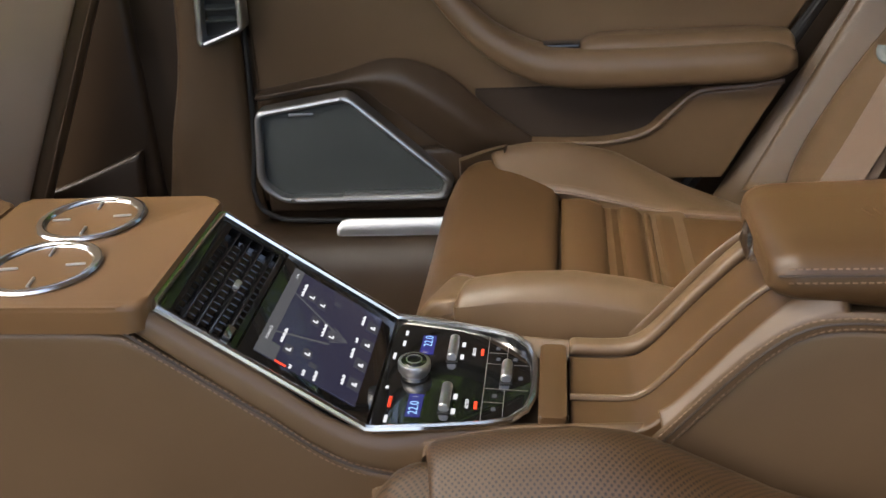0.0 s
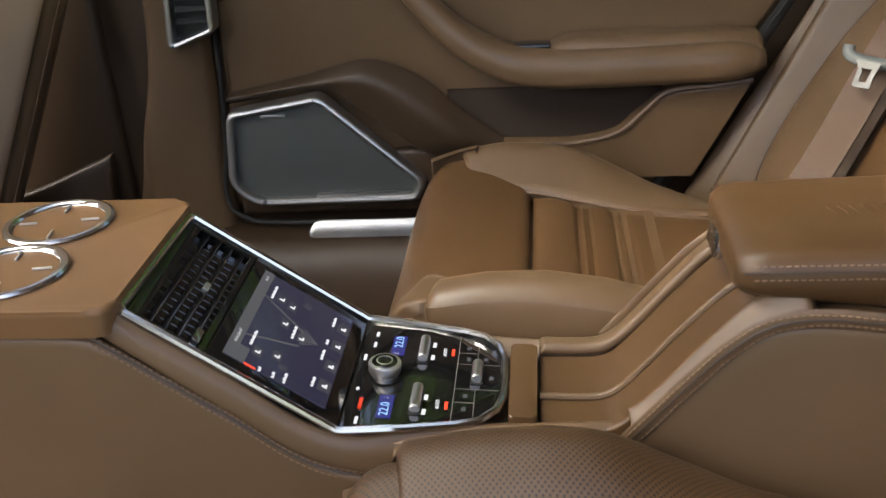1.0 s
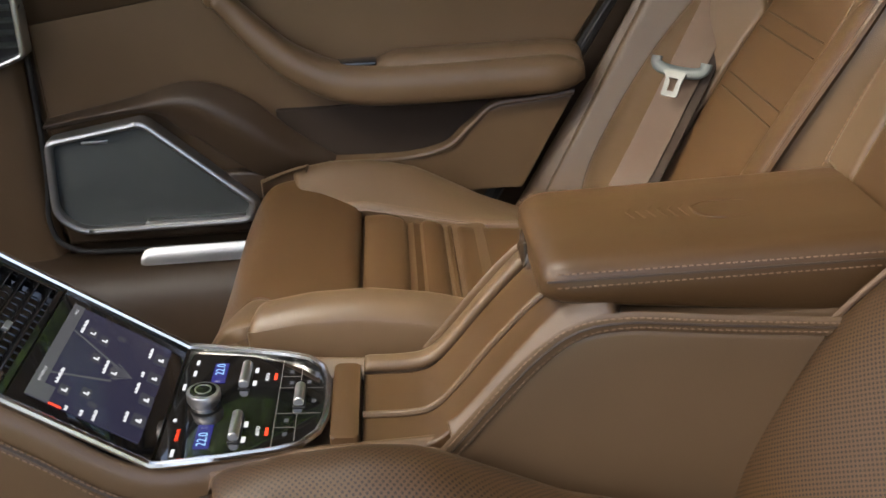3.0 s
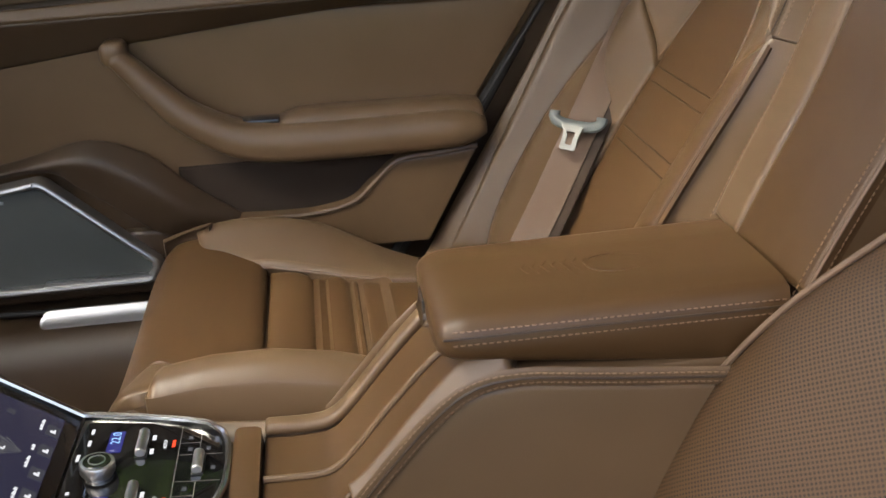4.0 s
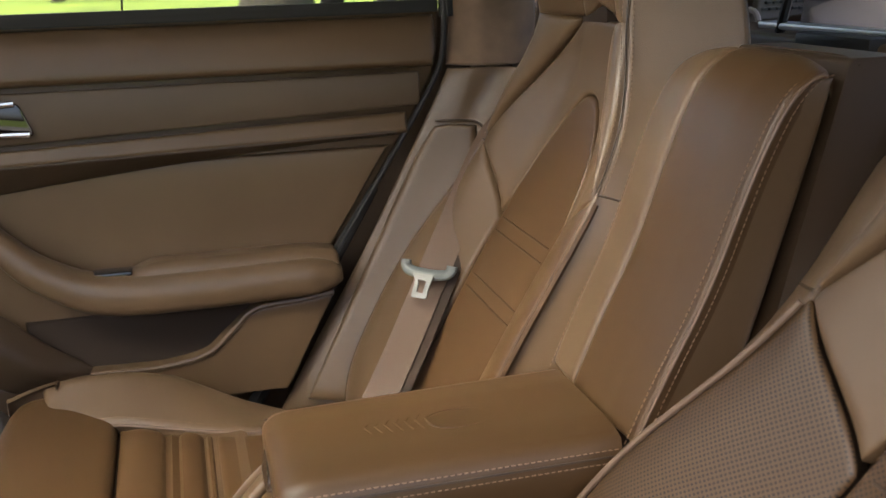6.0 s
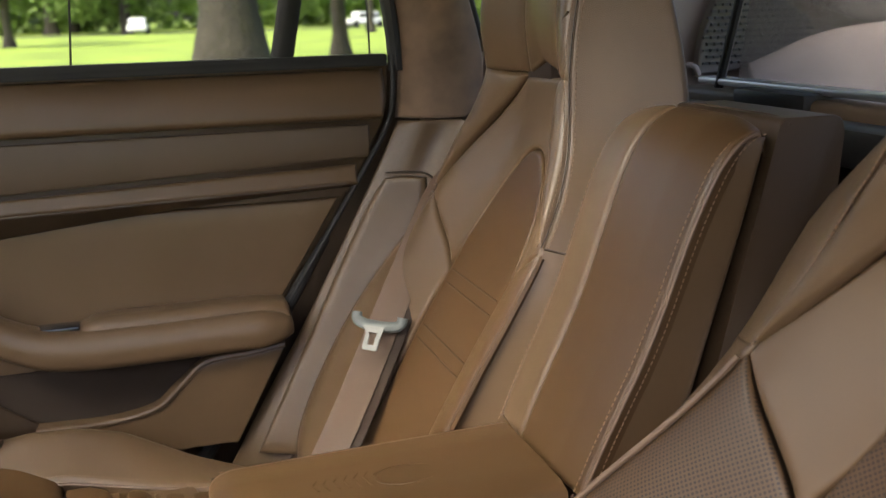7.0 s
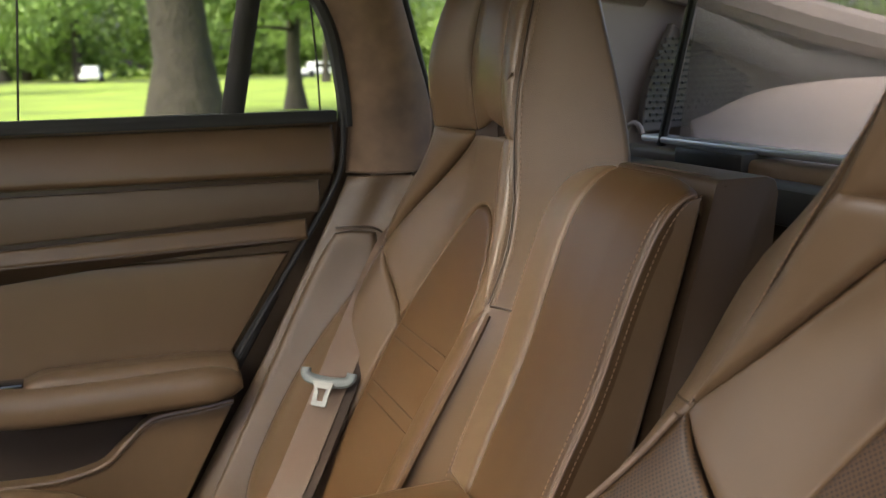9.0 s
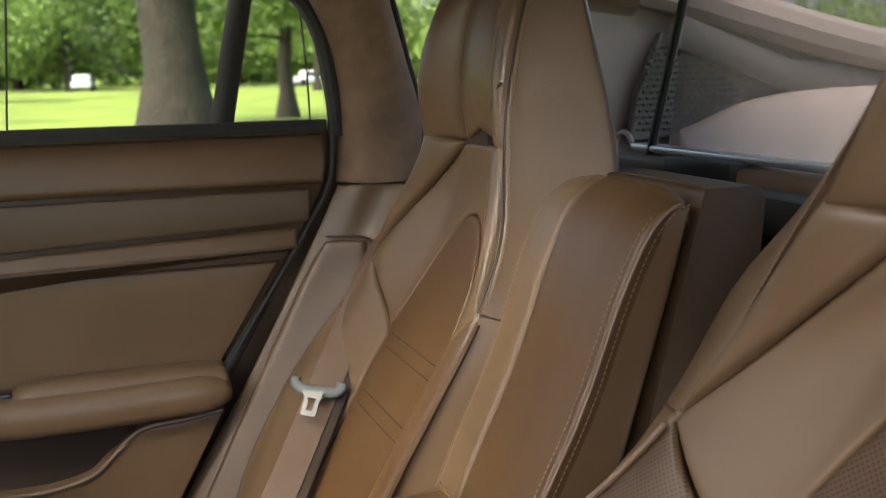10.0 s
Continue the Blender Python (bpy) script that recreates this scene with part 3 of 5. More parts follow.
def seam_z(x):
    return sum(float(np.interp(x + d, SEAM_X, SEAM_Z)) for d in (-0.02, -0.01, 0, 0.01, 0.02)) / 5


for sg in (-1, 1):
    f = lambda p, q: (-0.68 + 0.88 * p, sg * (0.1075 + 0.006 * math.sin(min(1, (1 - q) * 2.5) * 1.57)), seam_z(-0.68 + 0.88 * p) * q)
    part("side_panel", pad(f, (0, sg, 0), 40, 18, 0.010, 0.006, back=0.03), leather_brown, con)
    g = patch([[(-0.205, sg * 0.107, 0.548), (-0.115, sg * 0.107, 0.475), (-0.04, sg * 0.106, 0.42), (0.06, sg * 0.098, 0.398), (0.21, sg * 0.084, 0.395)],
               [(-0.200, sg * 0.103, 0.560), (-0.110, sg * 0.103, 0.492), (-0.033, sg * 0.102, 0.437), (0.06, sg * 0.088, 0.424), (0.21, sg * 0.074, 0.420)],
               [(-0.192, sg * 0.0945, 0.5635), (-0.110, sg * 0.0945, 0.5035), (-0.030, sg * 0.094, 0.4465), (0.05, sg * 0.080, 0.4405), (0.21, sg * 0.062, 0.4345)]])
    part("side_shoulder", pad(g, (0, sg, 0.7), 24, 10, 0.005, 0.004, back=0.02), leather_brown, con)
    for k in (-0.0045, 0.0045):
        c = line([(-0.215, sg * 0.1085, 0.549 + k), (-0.115, sg * 0.1085, 0.474 + k), (-0.04, sg * 0.108, 0.419 + k), (0.06, sg * 0.100, 0.397 + k), (0.12, sg * 0.093, 0.394 + k)], 80)
        part("stitching", stitches(c), thread, con)
    part("seam", sweep(line([(-0.215, sg * 0.1065, 0.549), (-0.115, sg * 0.1065, 0.474), (-0.04, sg * 0.106, 0.419), (0.06, sg * 0.098, 0.397), (0.12, sg * 0.091, 0.394)], 50), 0.0018, 6), leather_dark, con)

# caps over the cup holders and the storage further forward
def cap(name, x0, x1, label):
    o = rounded([(x0, -0.1125), (x1, -0.1125), (x1, 0.1125), (x0, 0.1125)], [0.008, 0.020, 0.020, 0.008])
    return part(name, prism(o, (0, 0, 0.5745), (1, 0, 0), (0, 1, 0), 0.024, 0.0115, 5), leather_tan, con, label)
cap("cup_cap", -0.402, -0.192, "saddle tan leather cap")
cap("front_cap", -0.68, -0.407, "saddle tan leather cap")
for x, y in ((-0.306, 0.058), (-0.306, -0.044)):
    ring = part("cup_ring", lathe([(0.041, 0.0), (0.0505, 0.0), (0.0515, 0.002), (0.050, 0.0042), (0.047, 0.005), (0.044, 0.0042), (0.042, 0.002)], (x, y, 0.5745), n=64, loop=True), chrome, con, "polished chrome cup-holder ring")
    part("cup_disc", lathe([(0.0, 0.0), (0.0405, 0.0), (0.0412, 0.0012), (0.0, 0.0018)], (x, y, 0.5745), n=48), leather_tan, ring)
    for k in range(4):
        a = radians(8 + 90 * k)
        m = Matrix.Translation((x + 0.029 * math.cos(a), y + 0.029 * math.sin(a), 0.577)) @ Matrix.Rotation(a, 4, "Z")
        part("cup_rib", moved(block(-0.0085, 0.0085, -0.0012, 0.0012, -0.001, 0.0012, 0.0006), m), silver, ring)

# chrome bezel round the panel
def top_at(x):
    return MID.z + (MID.x - x) * 0.7213 if x < MID.x else MID.z - (x - MID.x) * 0.071
bez = []
for sg, xs in ((1, (-0.191, -0.188, -0.15, -0.10, -0.06, -0.034, -0.028, -0.02, 0.03, 0.07, 0.09, 0.104)), (-1, (0.104, 0.09, 0.07, 0.03, -0.02, -0.028, -0.034, -0.06, -0.10, -0.15, -0.188, -0.191))):
    for x in xs:
        w = 0.093 if x < -0.02 else float(np.interp(x, [-0.02, 0.03, 0.07, 0.09, 0.104, 0.11], [0.093, 0.085, 0.0765, 0.069, 0.052, 0.03]))
        if x == -0.191:
            w = 0.086
        bez.append((x, sg * w, top_at(x) + 0.0015))
    if sg == 1:
        bez += [(0.1095, 0.03, top_at(0.1095) + 0.0015), (0.111, 0.0, top_at(0.111) + 0.0015), (0.1095, -0.03, top_at(0.1095) + 0.0015)]
part("bezel", sweep(bez, 0.0036, 8, closed=True), chrome, con, "satin chrome bezel")


def upper(outline, lift, depth, bevel=0.0005, hole=None):
    return prism(outline, tuple(MID + SLN * lift), (0, 1, 0), tuple(UP), depth, bevel, 2, hole)


def lower(outline, lift, depth, bevel=0.0005, hole=None):
    """Outline in y and in metres behind the bend."""
    return prism([(p[0], -p[1]) for p in outline], tuple(MID + LOWN * lift), (0, 1, 0), (-0.9975, 0, 0.071), depth, bevel, 2, hole)


def rect(x0, x1, y0, y1, r=0.002):
    return rounded([(x0, y0), (x1, y0), (x1, y1), (x0, y1)], r, 3)


panel = part("display_panel", upper(rect(-0.0915, 0.0915, 0.001, 0.126), 0.0, 0.006), black_gloss, con, "black glass display panel")
part("lower_panel", lower([(-0.091, 0.001), (0.091, 0.001), (0.0835, 0.058), (0.075, 0.098), (0.067, 0.118), (0.05, 0.1315), (0.0, 0.138), (-0.05, 0.1315), (-0.067, 0.118), (-0.075, 0.098), (-0.0835, 0.058)], 0.0, 0.006), black_gloss, con, "black glass control panel")
# air vent
vent = part("air_vent", upper(rect(-0.0915, 0.0915, 0.127, 0.199), 0.0, 0.012, 0.001, hole=rect(-0.082, 0.082, 0.133, 0.186)), black_gloss, con, "black air vent")
part("vent_back", upper(rect(-0.084, 0.084, 0.131, 0.188), -0.024, 0.004), black_matt, vent)
rx = Matrix.Translation(MID) @ Matrix(((0, -0.811, 0.585, 0), (1, 0, 0, 0), (0, 0.585, 0.811, 0), (0, 0, 0, 1)))
for k in range(4):
    part("slat", moved(block(-0.082, 0.082, -0.0012, 0.0012, -0.006, 0.006, 0.0008), rx @ Matrix.Translation((0, 0.141 + 0.0127 * k, -0.006)) @ Matrix.Rotation(radians(35), 4, "X")), black_gloss, vent)
for k in range(15):
    part("vane", moved(block(-0.0012, 0.0012, 0.133, 0.186, -0.006, 0.006, 0.0005), rx @ Matrix.Translation((-0.075 + 0.0107 * k, 0, -0.013)) @ Matrix.Rotation(radians(28), 4, "Y")), black_gloss, vent)
part("vent_tab", moved(block(-0.009, 0.009, -0.0035, 0.0035, -0.003, 0.003, 0.001), rx @ Matrix.Translation((-0.072, 0.138, 0.0))), chrome, vent)
part("vent_tab", moved(block(-0.006, 0.006, -0.003, 0.003, -0.002, 0.003, 0.001), rx @ Matrix.Translation((0.0, 0.153, -0.002))), silver, vent)
# lit display with its fields, all signs too small to read as plain bars
disp = part("display", upper(rect(-0.074, 0.074, 0.015, 0.114), 0.0006, 0.001, 0.0002), screen_bg, con, "lit dark blue display with grey icons")
def mark(x0, x1, y0, y1, mat, lift=0.0012, r=0.0006):
    part("display_field", upper(rect(x0, x1, y0, y1, r), lift, 0.0005, 0), mat, disp)
mark(-0.074, 0.074, 0.1035, 0.114, screen_grey)
mark(-0.074, -0.052, 0.094, 0.1035, screen_grey)
mark(-0.074, -0.072, 0.083, 0.094, screen_red)
for y0 in (-0.054, -0.023, 0.011, 0.042):
    mark(y0, y0 + 0.016, 0.016, 0.028, screen_mid)
    mark(y0 + 0.005, y0 + 0.008, 0.0195, 0.0245, screen_white, 0.0016)
    mark(y0 + 0.008, y0 + 0.0105, 0.0195, 0.0215, screen_white, 0.0016)
for y0, s0 in ((-0.056, 0.083), (-0.048, 0.066), (0.036, 0.083), (0.033, 0.071), (0.003, 0.071), (-0.006, 0.052)):
    mark(y0, y0 + 0.013, s0, s0 + 0.009, screen_mid)
    mark(y0 + 0.004, y0 + 0.006, s0 + 0.002, s0 + 0.007, screen_white, 0.0016)
    mark(y0 + 0.006, y0 + 0.009, s0 + 0.002, s0 + 0.0035, screen_white, 0.0016)
for y0, y1, s0 in ((-0.045, -0.022, 0.0945), (0.036, 0.059, 0.0955), (-0.006, 0.014, 0.0635), (-0.052, -0.032, 0.1075), (0.058, 0.066, 0.1075), (0.046, 0.062, 0.0315), (-0.055, -0.04, 0.0315), (-0.012, 0.004, 0.0315), (0.014, 0.022, 0.0315), (-0.072, -0.064, 0.066), (-0.073, -0.066, 0.0785), (-0.071, -0.057, 0.0555)):
    k, y = 0, y0
    while y < y1 - 0.001:
        mark(y, y + 0.0013, s0, s0 + (0.0026, 0.0019, 0.0030)[k % 3], screen_white, r=0.0003)
        k, y = k + 1, y + 0.0021
for sg in (-1, 1):
    part("display_field", upper([(sg * a, b) for a, b in ((0.010, 0.056), (0.034, 0.104), (0.036, 0.104), (0.013, 0.056))], 0.001, 0.0004, 0), screen_grey, disp)
    part("display_field", upper(rect(-0.056 if sg < 0 else 0.051, -0.049 if sg < 0 else 0.058, 0.058, 0.066), 0.001, 0.0004, 0), screen_mid, disp)
for k in range(7):
    a = -0.6 + 0.2 * k
    part("display_field", upper([(0.004 + 0.001 * math.cos(a), 0.04), (0.004 + 0.022 * math.sin(a) - 0.001, 0.04 + 0.02 * math.cos(a)), (0.004 + 0.022 * math.sin(a) + 0.001, 0.04 + 0.02 * math.cos(a))], 0.0014, 0.0003, 0), screen_grey, disp)

# controls on the lower panel; places are y and metres behind the bend
def low_m(y, d, lift=0.0):
    p = MID + Vector((0.9975, 0, -0.071)) * d + LOWN * lift
    return Matrix(((0, -0.9975, LOWN.x, p.x), (1, 0, 0, y), (0, 0.071, LOWN.z, p.z), (0, 0, 0, 1)))
knob = part("rotary_knob", moved(lathe([(0.0, 0.0), (0.0125, 0.0), (0.0125, 0.003), (0.0145, 0.004), (0.0150, 0.0055), (0.0150, 0.012), (0.0142, 0.0135), (0.0125, 0.0138), (0.0, 0.0138)], (0, 0, 0), n=40), low_m(-0.003, 0.029)), steel, con, "ribbed chrome rotary knob")
part("knob_cap", moved(lathe([(0.0, 0.0), (0.0118, 0.0), (0.0112, 0.0008), (0.0, 0.0010)], (0, 0, 0), n=32), low_m(-0.003, 0.029, 0.0138)), black_gloss, knob)
part("knob_ring", moved(lathe([(0.0064, 0.0), (0.0075, 0.0), (0.0075, 0.0004), (0.0064, 0.0004)], (0, 0, 0), n=32, loop=True), low_m(-0.003, 0.029, 0.0148)), silver, knob)
for y, d, ln in ((0.037, 0.061, 0.036), (-0.044, 0.062, 0.036), (0.003, 0.113, 0.028)):
    t = part("toggle", moved(sweep([(-ln / 2, 0, 0), (-ln / 2 + 0.001, 0, 0), (0, 0, 0), (ln / 2 - 0.001, 0, 0), (ln / 2, 0, 0)], 0.0048, 16, up=(0, 0, 1), taper=lambda f: 0.82 if f in (0.0, 1.0) else 1.0), low_m(y, d, 0.0045)), steel, con, "chrome rocker switch")
    part("toggle_base", moved(block(-ln / 2 - 0.002, ln / 2 + 0.002, -0.0055, 0.0055, -0.001, 0.0015, 0.001), low_m(y, d)), black_matt, t)
def sign(text, y, d, size, mat, name="panel_sign"):
    part(name, lettering(text, size, low_m(y, d, 0.0006)), mat, con, sharp=0)
def bar(y, d, ly, ld, mat, name="panel_sign"):
    part(name, moved(block(-ly / 2, ly / 2, -ld / 2, ld / 2, 0.0002, 0.0006, 0), low_m(y, d)), mat, con)
for y in (0.046, -0.054):
    bar(y, 0.036, 0.034, 0.013, screen_blue, "temperature_display")
    sign("22.0", y + (0.006 if y > 0 else -0.004), 0.036, 0.0115, screen_cyan, "temperature_digits")
    bar(y + (-0.014 if y > 0 else 0.013), 0.035, 0.003, 0.005, screen_white)
    sign("AUTO", y - 0.008 if y > 0 else y + 0.007, 0.081, 0.0048, screen_white)
    bar(y - 0.0075 if y > 0 else y + 0.006, 0.0885, 0.011, 0.0028, screen_red)
    for dy in (0.011, -0.011):
        bar((0.039 if y > 0 else -0.048) + dy, 0.070, 0.008, 0.0035, screen_white)
sign("CLIMATE", -0.051, 0.014, 0.0042, screen_red)
for y, d, l in ((-0.076, 0.014, 0.010), (0.065, 0.013, 0.008), (0.046, 0.013, 0.009), (0.023, 0.007, 0.010), (-0.029, 0.008, 0.004)):
    bar(y, d, l, 0.0028, screen_white)
for y, d in ((0.047, 0.103), (0.028, 0.104), (0.029, 0.120), (-0.002, 0.126), (-0.032, 0.104), (-0.052, 0.104)):
    bar(y, d, 0.005, 0.004, screen_grey)
for y0, y1, d0, d1 in ((0.066, -0.07, 0.0935, 0.0943), (0.019, 0.0196, 0.094, 0.133), (-0.021, -0.0216, 0.094, 0.133), (0.038, 0.0386, 0.094, 0.112), (-0.042, -0.0426, 0.094, 0.112), (0.058, 0.022, 0.112, 0.1127), (-0.022, -0.062, 0.112, 0.1127)):
    bar((y0 + y1) / 2, (d0 + d1) / 2, abs(y0 - y1), abs(d1 - d0), grey_trim, "button_gap")

# flap, trough and ramp behind the panel
part("flap", prism(rounded([(0.1145, -0.064), (0.139, -0.066), (0.139, 0.053), (0.1145, 0.055)], 0.004), (0, 0, 0.4395), (1, 0, 0), (0, 1, 0), 0.03, 0.003, 3), leather_saddle, con, "saddle leather flap")
RAMP = [(0.1415, 0.430), (0.185, 0.429), (0.205, 0.434), (0.225, 0.453), (0.262, 0.497), (0.300, 0.536), (0.335, 0.556)]
def ramp_at(q, y, dz=0.0):
    p = spline(RAMP, q)
    return (p[0], y, p[1] + dz)
part("trough", pad(lambda p, q: ramp_at(q, -0.070 + 0.118 * p), (-0.3, 0, 1), 10, 30, 0.004, 0.003, back=0.02), leather_saddle, con, "saddle leather trough")
part("trough_rib", sweep([ramp_at(i / 40, -0.0225, 0.002) for i in range(41)], 0.0034, 8), leather_brown, con)
part("trough_lip", pad(lambda p, q: ramp_at(q, 0.045 + 0.024 * p, 0.007 * math.sin(min(1, p * 2.6) * 1.57) + 0.004), (-0.3, 0, 1), 12, 30, 0.006, 0.008, back=0.04), leather_brown, con)
part("ramp_shoulder", pad(lambda p, q: (np.array(ramp_at(0.30 + 0.70 * q, -0.064 - 0.026 * p, 0.018 * math.cos(p * 1.57) - 0.006 * p)) + np.array([0.010 + 0.006 * p, 0, 0])), (-0.4, -0.6, 0.6), 14, 26, 0.008, 0.01, back=0.04), leather_brown, con)
# rear side panels under the armrest
for sg in (-1, 1):
    top_line = lambda x: sum(float(np.interp(x + d, [0.12, 0.212, 0.264, 0.293, 0.321, 0.36, 0.43, 0.60], [0.33, 0.432, 0.494, 0.525, 0.544, 0.547, 0.538, 0.520])) for d in (-0.012, 0, 0.012)) / 3
    f = lambda p, q: (0.14 + 0.46 * p, sg * (0.086 + 0.007 * math.sin(min(1, (1 - q) * 3) * 1.57)), (top_line(0.14 + 0.46 * p) - 0.006) * q)
    part("rear_side_panel", pad(f, (0, sg, 0), 40, 22, 0.010, 0.007, back=0.03), leather_brown, con)
    tp = [(0.205 + 0.375 * i / 90, sg * 0.0895, top_line(0.205 + 0.375 * i / 90)) for i in range(91)]
    part("side_rim", sweep(tp, 0.0085, 10, flat=0.28, up=(0, 1, 0)), leather_brown, con)
    for o in (-0.0045, 0.0045):
        part("stitching", stitches([(p[0] + o * 0.7, p[1] + sg * 0.0026, p[2] - o) for p in tp]), thread, con)
    part("seam", sweep([(p[0], p[1] + sg * 0.0020, p[2]) for p in tp], 0.0014, 6), leather_dark, con)
part("top_deck", block(0.322, 0.60, -0.082, 0.082, 0.47, 0.541, 0.006), leather_brown, con)

# ---------------------------------------------------------------- armrest lid
arm = thing("armrest", "padded brown leather armrest with an embossed crest", "armrest", (0.45, 0, 0.545))
def arm_ring(x):
    d = min(1.0, (x - 0.293) / 0.026)
    e = 1 - math.sqrt(max(0.0, 1 - (1 - d) ** 2))
    top, low = 0.594 + 0.02 * (x - 0.3), 0.556 - 0.115 * max(0, x - 0.31)
    ring = ((-0.070, low), (-0.080, low + 0.007), (-0.083, 0.570), (-0.0825, 0.580), (-0.078, top - 0.004), (-0.066, top), (-0.03, top + 0.0015), (0.03, top + 0.0015), (0.066, top), (0.078, top - 0.004), (0.0825, 0.580), (0.083, 0.570), (0.080, low + 0.007), (0.070, low))
    return [(y * (1 - 0.22 * e), 0.572 + (z - 0.572) * (1 - 0.55 * e)) for y, z in ring]
bm = bmesh.new()
rings = []
for x in [0.293 + 0.026 * (1 - math.cos(k * 0.196)) for k in range(9)] + [0.335 + 0.0245 * i for i in range(11)]:
    rings.append([bm.verts.new((x, y, z)) for y, z in arm_ring(x)])
for a, b in zip(rings, rings[1:]):
    for k in range(len(a)):
        bm.faces.new((a[k], a[(k + 1) % len(a)], b[(k + 1) % len(b)], b[k]))
bm.faces.new(rings[0]); bm.faces.new(rings[-1][::-1])
part("armrest_lid", bm, leather_saddle, arm, sharp=60)
for o in (-0.0055, 0.0055):
    for sg in (-1, 1):
        part("stitching", stitches([(0.305 + 0.27 * i / 40, sg * (0.0830 - 0.0016 * (o > 0)), 0.5815 + o) for i in range(41)]), thread, arm)
for sg in (-1, 1):
    part("seam", sweep([(0.297 + 0.281 * i / 20, sg * 0.0822, 0.5815) for i in range(21)], 0.0010, 6), leather_dark, arm)
part("release_button", moved(block(-0.004, 0.004, -0.022, 0.022, -0.012, 0.012, 0.003), pose(0.2945, 0.022, 0.563, 0, 12, 0)), chrome, arm, "chrome release button")
cr = [(0.455 + 0.03 * math.cos(a) * (1.2 if math.cos(a) > 0 else 0.8), -0.004 + 0.018 * math.sin(a), 0.6005) for a in [6.28318 * i / 40 for i in range(40)]]
part("embossed_crest", sweep([(a, b, c - 0.0018) for a, b, c in cr], 0.0006, 6, closed=True), leather_saddle, arm)
for k in range(7):
    part("embossed_crest", sweep([(0.435 - 0.009 * k, -0.014 + 0.001 * k, 0.5983 - 0.0002 * k), (0.431 - 0.009 * k, 0.004, 0.5983 - 0.0002 * k), (0.437 - 0.009 * k, 0.014, 0.5979 - 0.0002 * k)], 0.0007, 6), leather_saddle, arm)

# ---------------------------------------------------------------- folded centre backrest
mid = thing("centre_divider", "upright padded brown leather divider between the two seats", "seat divider", (0.68, 0, 0.56))
MZ = [0.590, 0.65, 0.72, 0.80, 0.84, 0.868, 0.886, 0.897, 0.901]
MX = [0.597, 0.624, 0.660, 0.688, 0.704, 0.718, 0.733, 0.748, 0.760]
MW = [0.086, 0.087, 0.088, 0.089, 0.091, 0.091, 0.090, 0.088, 0.086]
def mid_front(p, q):
    k = [i / 8 for i in range(9)]
    u = 2 * p - 1
    f = lambda t: sum(float(np.interp(q + d, k, t)) for d in (-0.05, -0.025, 0, 0.025, 0.05)) / 5 if 0.05 < q < 0.95 else float(np.interp(q, k, t))
    e = max(0.0, abs(u) - 0.42) / 0.58
    return (f(MX) - 0.012 + (0.006 if u > 0 else 0.004) * e ** 1.05, f(MW) * u * (1.26 if u > 0 else 0.96), f(MZ) - 0.012 * e ** 2 * q ** 4)
part("divider_core", prism([(0.62, 0.60), (0.672, 0.60), (0.752, 0.890), (0.735, 0.880), (0.700, 0.80)], (0, -0.06, 0), (1, 0, 0), (0, 0, 1), 0.12, 0), leather_dark, mid)
part("front_pad", pad(lambda p, q: mid_front(0.712 * p, q), (-1, 0, 0.5), 24, 26, 0.006, 0.004, 0.002, sides="lrb"), leather_saddle, mid)
part("edge_pad", pad(lambda p, q: mid_front(0.716 + 0.284 * p, q), (-1, 0.4, 0.5), 12, 26, 0.006, 0.005, 0.004, sides="lrb"), leather_brown, mid)
for sg in (-1, 1):
    def mid_side(p, q, sg=sg):
        e = mid_front(0 if sg < 0 else 1, q)
        r = float(np.interp(e[2], [0.59, 0.80, 0.897], [0.672, 0.733, 0.757]))
        return (e[0] + 0.001 + max(0.002, r - e[0]) * p, e[1] - sg * 0.002, e[2] - 0.001 - 0.006 * q ** 6)
    part("side_pad", pad(mid_side, (0, sg, 0), 10, 20, 0.006, 0.005), leather_brown, mid)
    edge = [Vector(mid_front(0 if sg < 0 else 1, i / 50)) + Vector((0.001, 0, -0.002)) for i in range(48)]
    part("piping", sweep(edge, 0.002, 6), piping_mat, mid)
    part("stitching", stitches([p + Vector((-0.006, -sg * 0.006, 0.0)) for p in edge]), thread, mid)
    part("stitching", stitches([p + Vector((0.008, sg * 0.0012, 0.0)) for p in edge]), thread, mid)
back = thing("divider_box", "dark brown leather box behind the seat divider", "box", (0.78, 0, 0.6))
part("box_body", prism(rounded([(0.670, 0.50), (0.803, 0.50), (0.834, 0.900), (0.770, 0.900)], [0.004, 0.004, 0.014, 0.006]), (0, -0.083, 0), (1, 0, 0), (0, 0, 1), 0.166, 0.011, 4), leather_dark, back)
part("seam", sweep([(0.778, -0.0835 + 0.167 * i / 20, 0.9002 - 0.006 * abs(i / 10 - 1) ** 8) for i in range(21)], 0.0013, 6), leather_dark, back)


# ---------------------------------------------------------------- far rear door
door = thing("rear_door", "closed brown leather rear car door with speaker and armrest", "car door", (0.15, 0.75, 0.29))
def dprism(outline, y, depth, bevel=0.003, seg=3, hole=None):
    """A plate that faces the cabin; the outline in x and z."""
    return prism(outline, (0, y, 0), (1, 0, 0), (0, 0, 1), depth, bevel, seg, hole)
OUT = [(-0.37, 0.30), (-0.30, 0.285), (0.30, 0.285), (0.385, 0.42), (0.47, 0.555), (0.60, 0.755), (0.638, 0.82), (0.648, 0.86), (0.650, 0.925), (-0.352, 0.925), (-0.352, 0.50)]
part("door_core", dprism(OUT, 0.748, 0.03, 0.004), leather_brown, door)
